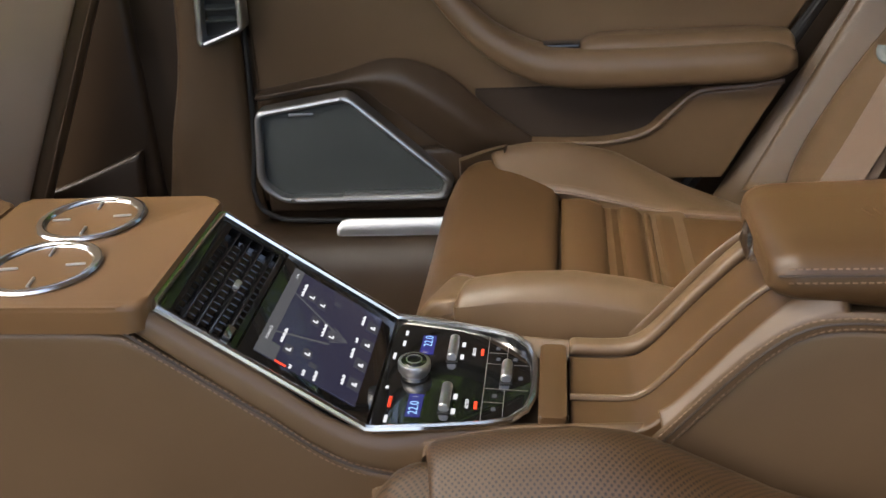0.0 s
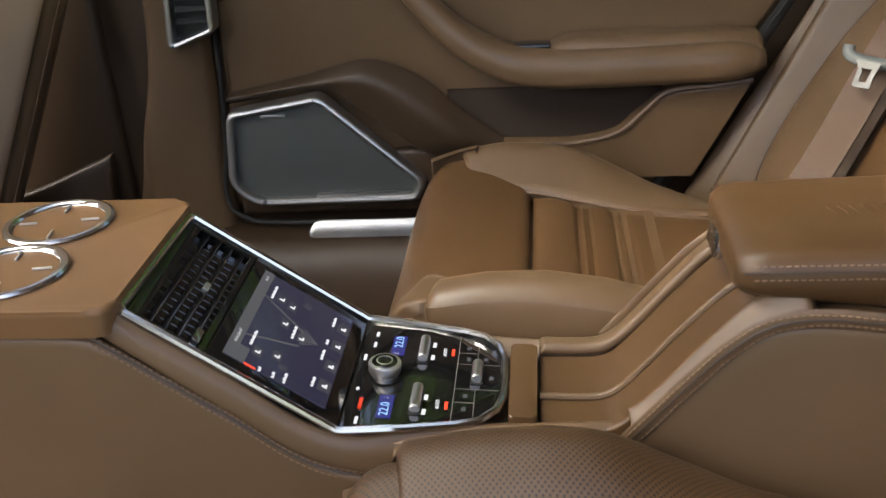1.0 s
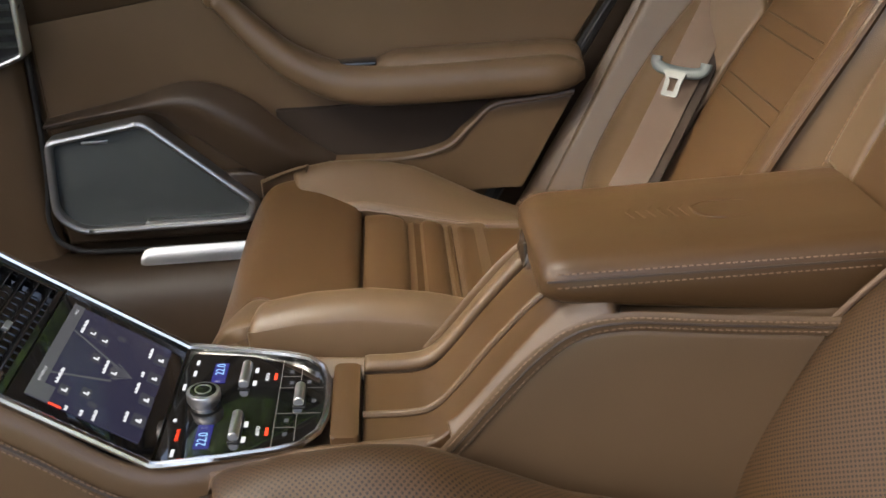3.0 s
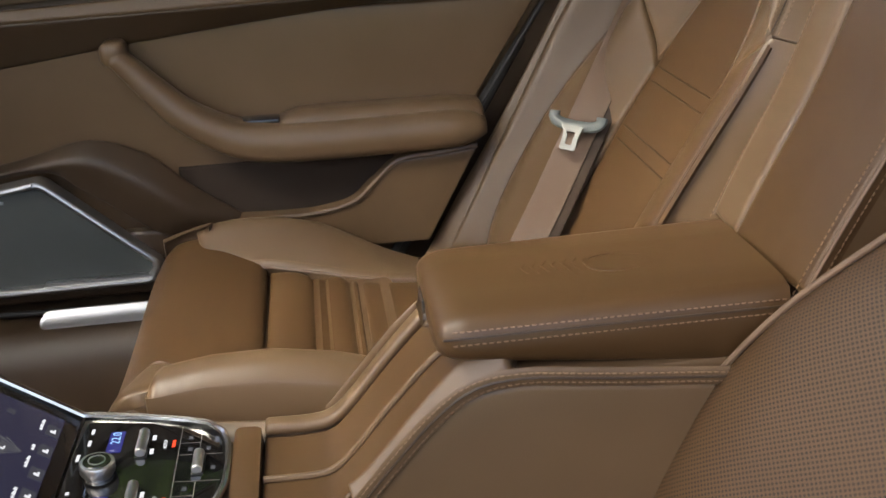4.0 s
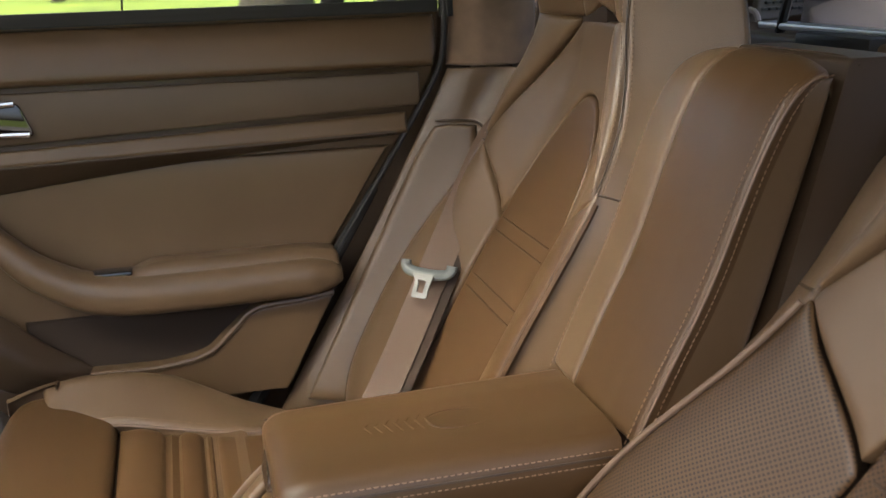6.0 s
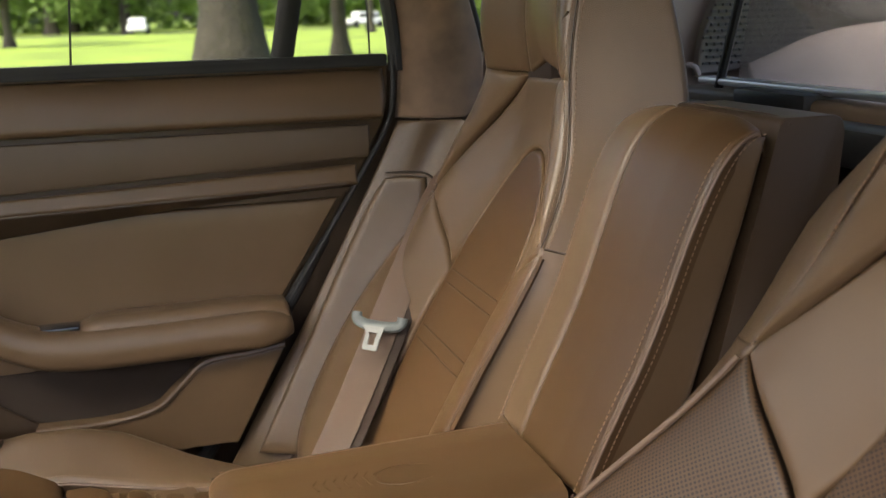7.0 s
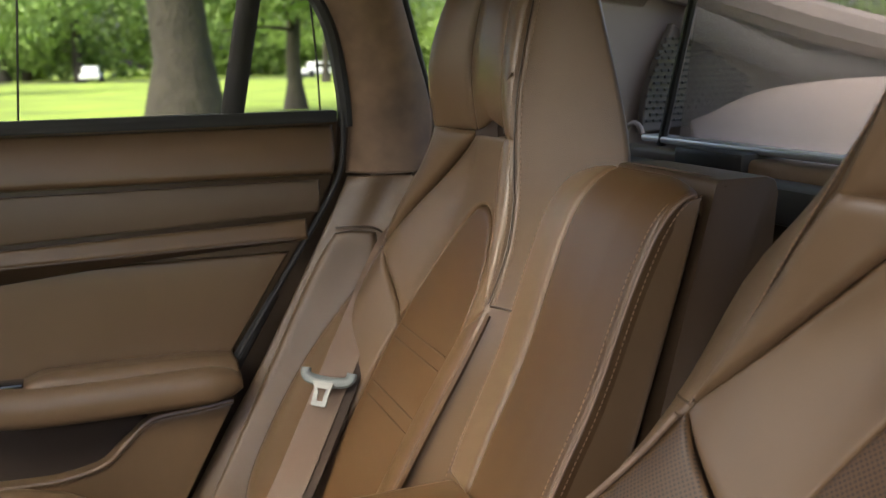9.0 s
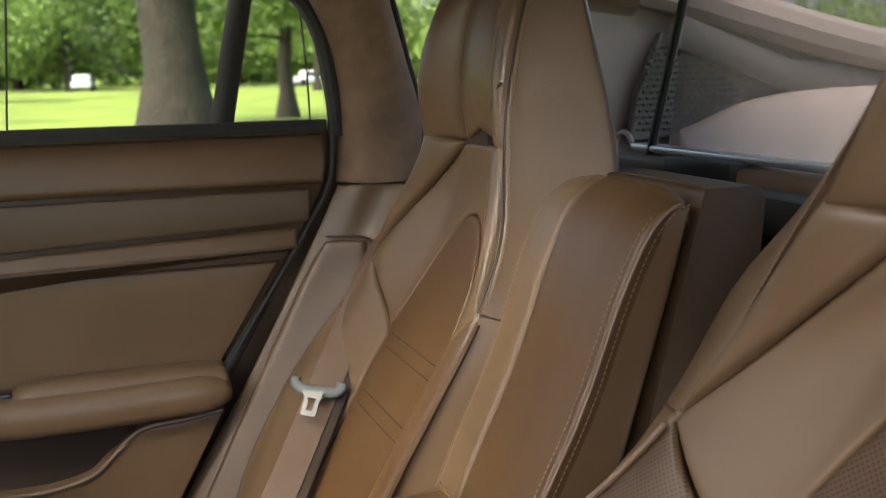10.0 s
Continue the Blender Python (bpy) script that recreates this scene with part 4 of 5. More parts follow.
def rear_x(z):
    return float(np.interp(z, [0.285, 0.42, 0.555, 0.755, 0.82, 0.86, 0.93], [0.292, 0.378, 0.462, 0.592, 0.630, 0.640, 0.642]))
def band(name, z0, z1, y0, y1, mat, roll=0.006, depth=0.006, bow=0.0, tilt=0.0, x0=-0.348, label=""):
    """A panel across the whole door; tilt drops its front end."""
    def f(p, q):
        zf = z0 + (z1 - z0) * q
        x = x0 + (rear_x(zf) - x0) * p
        return (x, y0 + (y1 - y0) * q - bow * math.sin(q * 3.14), zf - tilt * (1 - p))
    return part(name, pad(f, (0, -1, 0), 20, 10, roll, depth), mat, door, label)
band("window_ledge", 0.835, 0.913, 0.712, 0.742, leather_brown, 0.01, 0.012, 0.006)
part("decor_strip", pad(lambda p, q: (-0.348 + (rear_x(0.79) + 0.348) * p, 0.727 - 0.004 * math.sin(q * 3.14), 0.7735 - 0.037 * (1 - p) + (0.052 + 0.037 * (1 - p)) * q), (0, -1, 0), 20, 10, 0.004, 0.005), decor, door)
part("ledge", pad(lambda p, q: (-0.348 + (rear_x(0.75) + 0.348) * p, 0.711 + 0.010 * q, 0.7355 - 0.018 * (1 - p) + (0.032 - 0.014 * (1 - p)) * q), (0, -1, 0), 20, 8, 0.006, 0.009), leather_brown, door)
# underside in dark trim: the shade below the ledge is put into its colour
part("ledge_shade", pad(lambda p, q: (-0.348 + (rear_x(0.72) + 0.348) * p, 0.712 + 0.026 * q, 0.734 - 0.018 * (1 - p) - (0.007 + 0.075 * (1 - p) ** 1.6) * q), (0, -1, -0.3), 20, 6, 0.003, 0.003), leather_dark, door)
part("door_insert", pad(lambda p, q: (-0.348 + (rear_x(0.36 + 0.35 * q) + 0.348) * p, 0.738 + 0.004 * math.sin(p * 3.14), 0.36 + 0.352 * q), (0, -1, 0), 24, 16, 0.006, 0.006), leather_brown, door)
part("window_seal", prism(rounded([(-0.35, 0.911), (0.645, 0.913), (0.645, 0.931), (-0.35, 0.931)], 0.003), (0, 0.728, 0), (1, 0, 0), (0, 0, 1), 0.03, 0.003), rubber, door)
# armrest with its pull handle that sweeps up to the front
AR = [(-0.064, 0.672), (-0.046, 0.652), (-0.010, 0.612), (0.03, 0.574), (0.09, 0.541), (0.15, 0.529), (0.25, 0.527), (0.36, 0.529), (0.468, 0.531)]
bm = bmesh.new()
rings = []
for i in range(61):
    f = i / 60
    c = spline(AR, f)
    d = spline(AR, min(1, f + 0.01)) - spline(AR, max(0, f - 0.01))
    d = d / np.linalg.norm(d)
    nrm = np.array([-d[1], d[0]])
    h = 0.014 + 0.015 * min(1, max(0, (f - 0.05) / 0.55))
    dep = 0.034 + 0.030 * min(1, max(0, (f - 0.15) / 0.4))
    end = min(1.0, i / 3, (60 - i) / 3)
    h, dep = h * (0.45 + 0.55 * end ** 0.5), dep * (0.8 + 0.2 * end)
    ring = []
    for k in range(20):
        a = 6.28318 * k / 20
        ca, sa = math.cos(a), math.sin(a)
        hh = h * (abs(sa) ** 0.6) * (1 if sa >= 0 else -1)
        yy = 0.704 - (dep - 0.03) * 0.45 - dep * 0.5 * (abs(ca) ** 0.6) * (1 if ca >= 0 else -1)
        ring.append(bm.verts.new((c[0] + nrm[0] * hh, yy + 0.006 * (sa > 0) * sa, c[1] + nrm[1] * hh)))
    rings.append(ring)
for a, b in zip(rings, rings[1:]):
    for k in range(20):
        bm.faces.new((a[k], a[(k + 1) % 20], b[(k + 1) % 20], b[k]))
bm.faces.new(rings[0]); bm.faces.new(rings[-1][::-1])
part("pull_handle", bm, leather_brown, door, "padded leather pull handle and armrest", sharp=0)
part("handle_foot", block(-0.080, -0.044, 0.690, 0.742, 0.652, 0.688, 0.012, 3), leather_brown, door)
part("armrest_pad", pad(lambda p, q: (0.150 + 0.318 * p, 0.676 + 0.062 * q, 0.553 + 0.018 * math.sin(min(1, p * 6) * 1.57) * math.sin(min(1, q * 2.5) * 1.57) - 0.006 * max(0, p - 0.85) / 0.15), (0, 0, 1), 22, 10, 0.012, 0.012, back=0.02), leather_brown, door)
part("window_switch", block(0.085, 0.162, 0.688, 0.720, 0.550, 0.563, 0.003), black_gloss, door, "black window switch")
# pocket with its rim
part("pocket_back", pad(lambda p, q: (0.0 + 0.33 * p, 0.734, 0.385 + 0.10 * q), (0, -1, 0), 12, 6, 0.004, 0.003), lining_and_shade, door)
rim = [(0.455, 0.498), (0.40, 0.491), (0.335, 0.484), (0.300, 0.456), (0.262, 0.422), (0.205, 0.407), (0.145, 0.404), (0.085, 0.404)]
def pocket(p, q):
    r = spline(rim, p)
    b = (0.375 - 0.290 * p, 0.345)
    return (r[0] + (b[0] - r[0]) * q, 0.688 + 0.018 * p ** 2 + 0.012 * q, r[1] + (b[1] - r[1]) * q)
part("pocket_wall", pad(pocket, (0, -1, 0), 30, 8, 0.006, 0.01, sides="b"), leather_brown, door)
part("pocket_rim", sweep([(r[0], 0.689 + 0.018 * (i / 39) ** 2, r[1]) for i, r in enumerate(line(rim, 40))], 0.0045, 8), leather_brown, door)
# moulded bulge that runs from the speaker down to the pocket
bulge = patch([[(-0.345, 0.722, 0.500), (-0.22, 0.715, 0.525), (-0.12, 0.712, 0.548), (-0.04, 0.712, 0.520), (0.03, 0.718, 0.455), (0.10, 0.726, 0.400)],
               [(-0.345, 0.700, 0.495), (-0.21, 0.692, 0.515), (-0.12, 0.682, 0.520), (-0.05, 0.682, 0.478), (0.01, 0.692, 0.425), (0.05, 0.712, 0.392)],
               [(-0.345, 0.702, 0.488), (-0.19, 0.700, 0.505), (-0.14, 0.698, 0.475), (-0.09, 0.700, 0.435), (-0.05, 0.705, 0.400), (-0.02, 0.712, 0.382)]])
part("door_bulge", pad(bulge, (0, -1, 0.2), 30, 14, 0.005, 0.004), leather_dark, door)
part("door_lower", pad(lambda p, q: (-0.352 + (0.66 + 0.08 * q) * p, 0.722 - 0.008 * math.sin(q * 1.6), 0.288 + 0.108 * q), (0, -1, 0), 16, 8, 0.008, 0.006), leather_dark, door)
# loudspeaker
SP = [(-0.344, 0.474), (-0.200, 0.497), (-0.188, 0.492), (-0.036, 0.348), (-0.05, 0.320), (-0.32, 0.318), (-0.356, 0.350)]
SPR = [0.012, 0.012, 0.012, 0.012, 0.01, 0.02, 0.02]
CX, CZ = -0.225, 0.40
inner = [(CX + (x - CX) * 0.925, CZ + (z - CZ) * 0.88) for x, z in SP]
frame_o, frame_i = rounded(SP, SPR), rounded(inner, SPR)
spk = part("speaker_frame", dprism(frame_o, 0.688, 0.03, 0.007, 4, hole=frame_i), silver, door, "brushed aluminium speaker frame")
part("speaker_grille", dprism(rounded([(CX + (x - CX) * 0.95, CZ + (z - CZ) * 0.92) for x, z in SP], SPR), 0.700, 0.01, 0.002), grille_mat, spk, "fine dark metal speaker mesh")
part("frame_edge", sweep([((a[0] + b[0]) / 2, 0.690, (a[1] + b[1]) / 2) for a, b in zip(frame_o, frame_i)], 0.0052, 10, closed=True), silver, spk, "polished aluminium edge")
part("speaker_badge", block(-0.292, -0.252, 0.696, 0.7005, 0.4625, 0.467, 0.001), silver, spk)
part("speaker_strip", dprism(rounded([(-0.222, 0.322), (-0.05, 0.322), (-0.045, 0.334), (-0.215, 0.334)], 0.003), 0.689, 0.01, 0.003), silver, spk)
# inner release handle
hand = part("release_recess", dprism(rounded([(-0.115, 0.768), (0.052, 0.765), (0.035, 0.812), (-0.13, 0.815)], 0.008), 0.7190, 0.02, 0.002), black_gloss, door, "black release recess")
part("release_lever", sweep(line([(0.03, 0.716, 0.812), (-0.01, 0.712, 0.810), (-0.05, 0.710, 0.805), (-0.055, 0.710, 0.785), (-0.035, 0.712, 0.772), (0.046, 0.716, 0.768)], 40), 0.0045, 8), chrome, hand, "chrome release lever")
part("release_plate", dprism(rounded([(-0.105, 0.774), (-0.04, 0.772), (-0.058, 0.808), (-0.075, 0.81)], 0.006), 0.7145, 0.008, 0.003), silver, hand)
for k in range(4):
    part("memory_button", block(-0.10 + 0.004 * k, -0.088 + 0.004 * k, 0.714, 0.7195, 0.775 + 0.009 * k, 0.782 + 0.009 * k, 0.0015), black_matt, hand)
# glass, divider bar and upper frame
frm = line([(0.660, 0.735, 0.905), (0.657, 0.735, 0.96), (0.648, 0.735, 1.02), (0.632, 0.732, 1.075), (0.605, 0.728, 1.115), (0.55, 0.718, 1.15), (0.40, 0.70, 1.175), (0.0, 0.69, 1.19), (-0.30, 0.69, 1.185), (-0.36, 0.69, 1.16), (-0.36, 0.73, 0.93)], 60)
part("window_frame", sweep(frm, 0.012, 8), rubber, door)
part("divider_bar", sweep([(0.486, 0.748, 0.925), (0.524, 0.740, 1.12), (0.532, 0.735, 1.17)], 0.0175, 8, flat=0.4, up=(0, 1, 0)), rubber, door)
part("glass_edge", sweep([(0.623, 0.748, 0.925), (0.621, 0.746, 1.0), (0.612, 0.742, 1.11)], 0.0016, 6), rubber, door)
part("glass_edge", sweep([(0.186, 0.748, 0.925), (0.201, 0.742, 1.11), (0.205, 0.735, 1.18)], 0.0018, 6), rubber, door)
gl = part("window_glass", prism([(-0.35, 0.92), (0.65, 0.92), (0.64, 1.06), (0.59, 1.15), (-0.35, 1.18)], (0, 0.75, 0), (1, 0, 0), (0, 0, 1), 0.004, 0), window_glass, door)
gl.visible_shadow = False
part("door_seal_and_shade", sweep(line([(0.298, 0.722, 0.285), (0.385, 0.722, 0.42), (0.470, 0.722, 0.555), (0.60, 0.722, 0.755), (0.640, 0.722, 0.825), (0.651, 0.724, 0.87), (0.654, 0.728, 0.93)], 40), 0.0042, 8), rubber, door)
# wide black cord paints in the shade of the gap behind the door
part("door_seal_and_shade", sweep(line([(0.300, 0.728, 0.285), (0.388, 0.728, 0.42), (0.474, 0.728, 0.555), (0.535, 0.728, 0.650)], 30), 0.017, 10, taper=lambda f: 1 - 0.6 * f), rubber, door)
part("door_front_seal", sweep(line([(-0.355, 0.728, 0.93), (-0.353, 0.728, 0.60), (-0.362, 0.724, 0.42), (-0.372, 0.715, 0.33), (-0.345, 0.708, 0.29), (-0.25, 0.706, 0.28), (0.2, 0.706, 0.28)], 60), 0.0042, 8), rubber, door)

# ---------------------------------------------------------------- pillars
bp = thing("centre_pillar", "brown trimmed door pillar with a slotted air vent", "pillar", (-0.43, 0.74, 0.2), kind="structure")
part("pillar_trim", pad(patch([[(-0.56, 0.75, 0.22), (-0.47, 0.715, 0.20), (-0.38, 0.715, 0.20), (-0.355, 0.74, 0.22)], [(-0.515, 0.75, 0.40), (-0.49, 0.722, 0.40), (-0.40, 0.718, 0.40), (-0.368, 0.745, 0.40)],
                              [(-0.47, 0.755, 0.62), (-0.45, 0.725, 0.62), (-0.385, 0.722, 0.62), (-0.362, 0.745, 0.62)], [(-0.44, 0.755, 1.2), (-0.43, 0.70, 1.2), (-0.38, 0.70, 1.2), (-0.36, 0.74, 1.2)]]), (0, -1, 0), 14, 20, 0.01, 0.008, back=0.05), leather_brown, bp)
VO = rounded([(-0.420, 0.572), (-0.344, 0.600), (-0.335, 0.80), (-0.400, 0.80)], [0.012, 0.008, 0.01, 0.01])
VI = rounded([(-0.410, 0.585), (-0.350, 0.606), (-0.343, 0.79), (-0.392, 0.79)], [0.010, 0.006, 0.008, 0.008])
pv = part("pillar_vent", prism(VO, (0, 0.700, 0), (1, 0, 0), (0, 0, 1), 0.030, 0.006, 3, hole=VI), silver, bp, "aluminium framed air vent")
part("vent_edge", sweep([((a[0] + b[0]) / 2, 0.699, (a[1] + b[1]) / 2) for a, b in zip(VO, VI)], 0.0048, 10, closed=True), silver, pv, "polished aluminium edge")
part("vent_back", prism(VI, (0, 0.718, 0), (1, 0, 0), (0, 0, 1), 0.004, 0), black_matt, pv)
for k in range(10):
    part("slat", moved(block(-0.028, 0.028, -0.006, 0.006, -0.0018, 0.0018, 0.001), pose(-0.375 + 0.0022 * k, 0.708, 0.617 + 0.018 * k, 25, 0, 0)), grille_mat, pv)

cp = thing("rear_pillar", "brown suede and leather rear pillar trim", "pillar", (0.70, 0.74, 0.25), kind="structure")
part("suede_trim", pad(patch([[(0.655, 0.735, 0.832), (0.70, 0.705, 0.83), (0.76, 0.70, 0.83), (0.80, 0.72, 0.83)], [(0.662, 0.735, 0.93), (0.705, 0.705, 0.93), (0.755, 0.700, 0.93), (0.800, 0.72, 0.93)],
                             [(0.650, 0.73, 1.04), (0.70, 0.698, 1.04), (0.735, 0.690, 1.04), (0.768, 0.71, 1.04)], [(0.60, 0.70, 1.15), (0.67, 0.66, 1.15), (0.70, 0.65, 1.15), (0.728, 0.67, 1.15)], [(0.57, 0.62, 1.21), (0.64, 0.58, 1.21), (0.67, 0.57, 1.21), (0.71, 0.58, 1.21)]]), (0, -1, 0), 14, 18, 0.008, 0.006, back=0.03), suede, cp)
part("side_trim", pad(patch([[(0.345, 0.722, 0.27), (0.385, 0.695, 0.27), (0.44, 0.66, 0.27), (0.55, 0.58, 0.27)], [(0.432, 0.722, 0.42), (0.465, 0.700, 0.42), (0.53, 0.665, 0.42), (0.62, 0.58, 0.42)],
                            [(0.512, 0.722, 0.555), (0.545, 0.705, 0.555), (0.605, 0.675, 0.555), (0.70, 0.58, 0.555)], [(0.620, 0.725, 0.755), (0.655, 0.708, 0.755), (0.71, 0.690, 0.755), (0.79, 0.58, 0.755)], [(0.657, 0.73, 0.829), (0.69, 0.708, 0.829), (0.75, 0.695, 0.829), (0.82, 0.58, 0.829)]]), (-0.3, -1, 0), 16, 24, 0.008, 0.006, back=0.03), leather_brown, cp)
part("side_pad", pad(patch([[(0.400, 0.678, 0.33), (0.425, 0.665, 0.33), (0.455, 0.650, 0.33)], [(0.545, 0.705, 0.60), (0.59, 0.690, 0.60), (0.63, 0.672, 0.60)], [(0.600, 0.708, 0.70), (0.65, 0.695, 0.70), (0.685, 0.68, 0.70)], [(0.628, 0.708, 0.742), (0.655, 0.698, 0.745), (0.688, 0.684, 0.742)]]), (-0.3, -1, 0), 12, 18, 0.012, 0.008, 0.004), leather_brown, cp)
part("seam", sweep(line([(0.44, 0.668, 0.30), (0.56, 0.674, 0.50), (0.655, 0.672, 0.655), (0.695, 0.676, 0.715), (0.700, 0.682, 0.738), (0.68, 0.688, 0.750), (0.63, 0.705, 0.750)], 40), 0.0022, 6), leather_dark, cp)
part("roof_rail", sweep(line([(-0.5, 0.66, 1.20), (0.0, 0.66, 1.22), (0.4, 0.655, 1.205), (0.62, 0.63, 1.175), (0.80, 0.57, 1.14), (1.05, 0.50, 1.10)], 40), 0.045, 10, flat=0.6), suede, cp)
part("quarter_frame", sweep(line([(0.806, 0.735, 0.93), (0.778, 0.725, 1.02), (0.745, 0.70, 1.12)], 20), 0.006, 8), rubber, cp)
part("quarter_shelf", pad(patch([[(0.76, 0.70, 0.83), (0.9, 0.70, 0.83), (1.1, 0.68, 0.83)], [(0.79, 0.73, 0.90), (0.9, 0.73, 0.90), (1.1, 0.70, 0.90)], [(0.81, 0.76, 0.935), (0.9, 0.76, 0.935), (1.1, 0.73, 0.93)]]), (0, -1, 0.5), 10, 8, 0.006, 0.006), leather_dark, cp)

# ---------------------------------------------------------------- seat belt
belt = thing("seat_belt", "tan seat belt with a metal tongue hanging on the seat", "seat belt", (0.55, 0.5, 0.5))
def ribbon(pts, width, across, thick=0.0014):
    bm = bmesh.new()
    across = Vector(across).normalized()
    rows = []
    for i, p in enumerate(pts):
        p = Vector(p)
        d = (Vector(pts[min(i + 1, len(pts) - 1)]) - Vector(pts[max(i - 1, 0)])).normalized()
        w = (across - d * across.dot(d)).normalized()
        n = d.cross(w)
        rows.append([bm.verts.new(p + w * (width * a) + n * (thick * b)) for a, b in ((-0.5, -0.5), (-0.25, -0.5), (0, -0.5), (0.25, -0.5), (0.5, -0.5), (0.5, 0.5), (0.25, 0.5), (0, 0.5), (-0.25, 0.5), (-0.5, 0.5))])
    for a, b in zip(rows, rows[1:]):
        for k in range(10):
            bm.faces.new((a[k], a[(k + 1) % 10], b[(k + 1) % 10], b[k]))
    bm.faces.new(rows[0]); bm.faces.new(rows[-1][::-1])
    return bm
BW = line([(0.445, 0.43, 0.38), (0.505, 0.462, 0.47), (0.572, 0.502, 0.580), (0.618, 0.536, 0.648), (0.662, 0.566, 0.715), (0.70, 0.585, 0.758), (0.77, 0.60, 0.80)], 50)
part("webbing", ribbon(BW, 0.047, (0.62, -0.62, -0.22)), webbing, belt, "ribbed tan webbing")
# dark ribbon stands in for the shadow along the belt's edge
part("belt_shade_strip", ribbon([Vector(p) + Vector((0.010, -0.008, -0.006)) for p in BW], 0.044, (0.62, -0.62, -0.22)), lining_and_shade, belt, "dark strip that paints in the shadow along the webbing")
ydir = Vector((0.55, 0.29, 0.78)).normalized()
xdir = (Vector((-0.62, 0.62, 0.22)) - ydir * Vector((-0.62, 0.62, 0.22)).dot(ydir)).normalized()
zdir = xdir.cross(ydir)
lean = Matrix.Rotation(radians(-12), 3, zdir)
xdir, ydir = lean @ xdir, lean @ ydir
TM = Matrix((( xdir.x, ydir.x, zdir.x, 0.558), (xdir.y, ydir.y, zdir.y, 0.492), (xdir.z, ydir.z, zdir.z, 0.585), (0, 0, 0, 1)))
tsg = 1 if zdir.x < 0 else -1
ton = part("tongue_grip", moved(sweep(line([(-0.034, 0.006, 0.002), (-0.033, -0.002, 0.004), (-0.024, -0.008, 0.005), (0.0, -0.010, 0.006), (0.024, -0.008, 0.005), (0.033, -0.002, 0.004), (0.034, 0.006, 0.002)], 30), 0.0078, 10, flat=0.75), TM), grey_plastic, belt, "grey plastic belt grip")
part("tongue_plate", prism(rounded([(-0.013, -0.048), (0.009, -0.048), (0.009, -0.024), (0.016, -0.014), (-0.016, -0.014), (-0.013, -0.03)], 0.003), TM @ Vector((0, 0, 0.006 * tsg)), xdir, ydir, 0.003, 0.0006, 2, hole=[(x * 0.42 - 0.001, -0.033 + (y + 0.033) * 0.52) for x, y in rounded([(-0.013, -0.048), (0.009, -0.048), (0.009, -0.024), (0.016, -0.014), (-0.016, -0.014), (-0.013, -0.03)], 0.003)]), belt_steel, ton, "bright steel tongue")

# ---------------------------------------------------------------- front passenger seat seen from behind
fs = thing("front_seat", "front passenger seat with its back leather paled to look lit", "car seat", (-0.7, 0.37, 0.0))
part("back_panel", pad(lambda p, q: (-0.82 + 0.42 * q - 0.62 * (1 - p), 0.10 + 0.51 * p, 0.12 + 0.86 * q), (1, -0.4, -0.4), 16, 20, 0.02, 0.014, 0.01), seatback_lit, fs)
part("seat_bolster", pad(lambda p, q: (-0.815 + 0.42 * q - 0.05 * p * p, 0.618 + 0.095 * p, 0.10 + 0.88 * q), (1, 0.3, 0), 12, 20, 0.02, 0.014, 0.012), leather_brown, fs)
part("stitching", stitches([(-0.808 + 0.42 * q / 60, 0.622, 0.11 + 0.87 * q / 60) for q in range(61)], r=0.0012), thread, fs)
part("seat_cushion", block(-1.25, -0.80, 0.13, 0.65, 0.02, 0.36, 0.05, 4), leather_dark, fs)
part("bolster_low", pad(patch([[(-0.95, 0.66, 0.10), (-0.75, 0.68, 0.10), (-0.58, 0.70, 0.14)], [(-0.9, 0.70, 0.30), (-0.72, 0.71, 0.34), (-0.56, 0.72, 0.40)]]), (0.2, -1, 0.4), 8, 8, 0.01, 0.01), leather_dark, fs)

# ---------------------------------------------------------------- behind the seats
shelf = thing("luggage_shelf", "dark shelf edge with roller blind housing behind the seats", "shelf", (1.05, 0, 0.8), kind="structure")
part("shelf_board", block(0.86, 1.8, -0.72, 0.72, 0.70, 0.78, 0.01), leather_dark, shelf)
part("blind_housing", block(0.985, 1.04, -0.60, 0.44, 0.845, 0.885, 0.008, 3), decor, shelf)
part("housing_gap", block(0.93, 0.982, -0.60, 0.60, 0.83, 0.870, 0.006), black_matt, shelf)
part("blind_rail", block(1.0, 1.03, -0.60, 0.42, 0.889, 0.898, 0.003), silver, shelf)
part("housing_end", block(0.975, 1.04, 0.16, 0.30, 0.866, 0.892, 0.006), black_matt, shelf)
rq = thing("rear_quarter_trim", "pale taupe luggage side trim with a loudspeaker mesh", "side trim", (1.3, 0.6, 0.8), kind="structure")
part("quarter_panel", pad(patch([[(0.90, 0.60, 0.70), (1.3, 0.62, 0.70), (2.3, 0.60, 0.70)], [(0.98, 0.62, 0.95), (1.3, 0.64, 0.90), (2.3, 0.60, 0.86)], [(1.0, 0.62, 1.18), (1.35, 0.62, 1.06), (2.3, 0.56, 0.96)]]), (0, -1, 0), 18, 12, 0.01, 0.01, back=0.02), light_trim, rq)
part("speaker_cover", pad(patch([[(1.105, 0.590, 0.885), (1.2, 0.592, 0.895), (1.30, 0.594, 0.935)], [(1.12, 0.594, 0.96), (1.2, 0.596, 0.96), (1.31, 0.598, 0.955)], [(1.165, 0.598, 1.055), (1.22, 0.598, 1.02), (1.315, 0.598, 0.965)]]), (0, -1, 0), 10, 8, 0.004, 0.004), grey_trim, rq, "grey speaker cover")
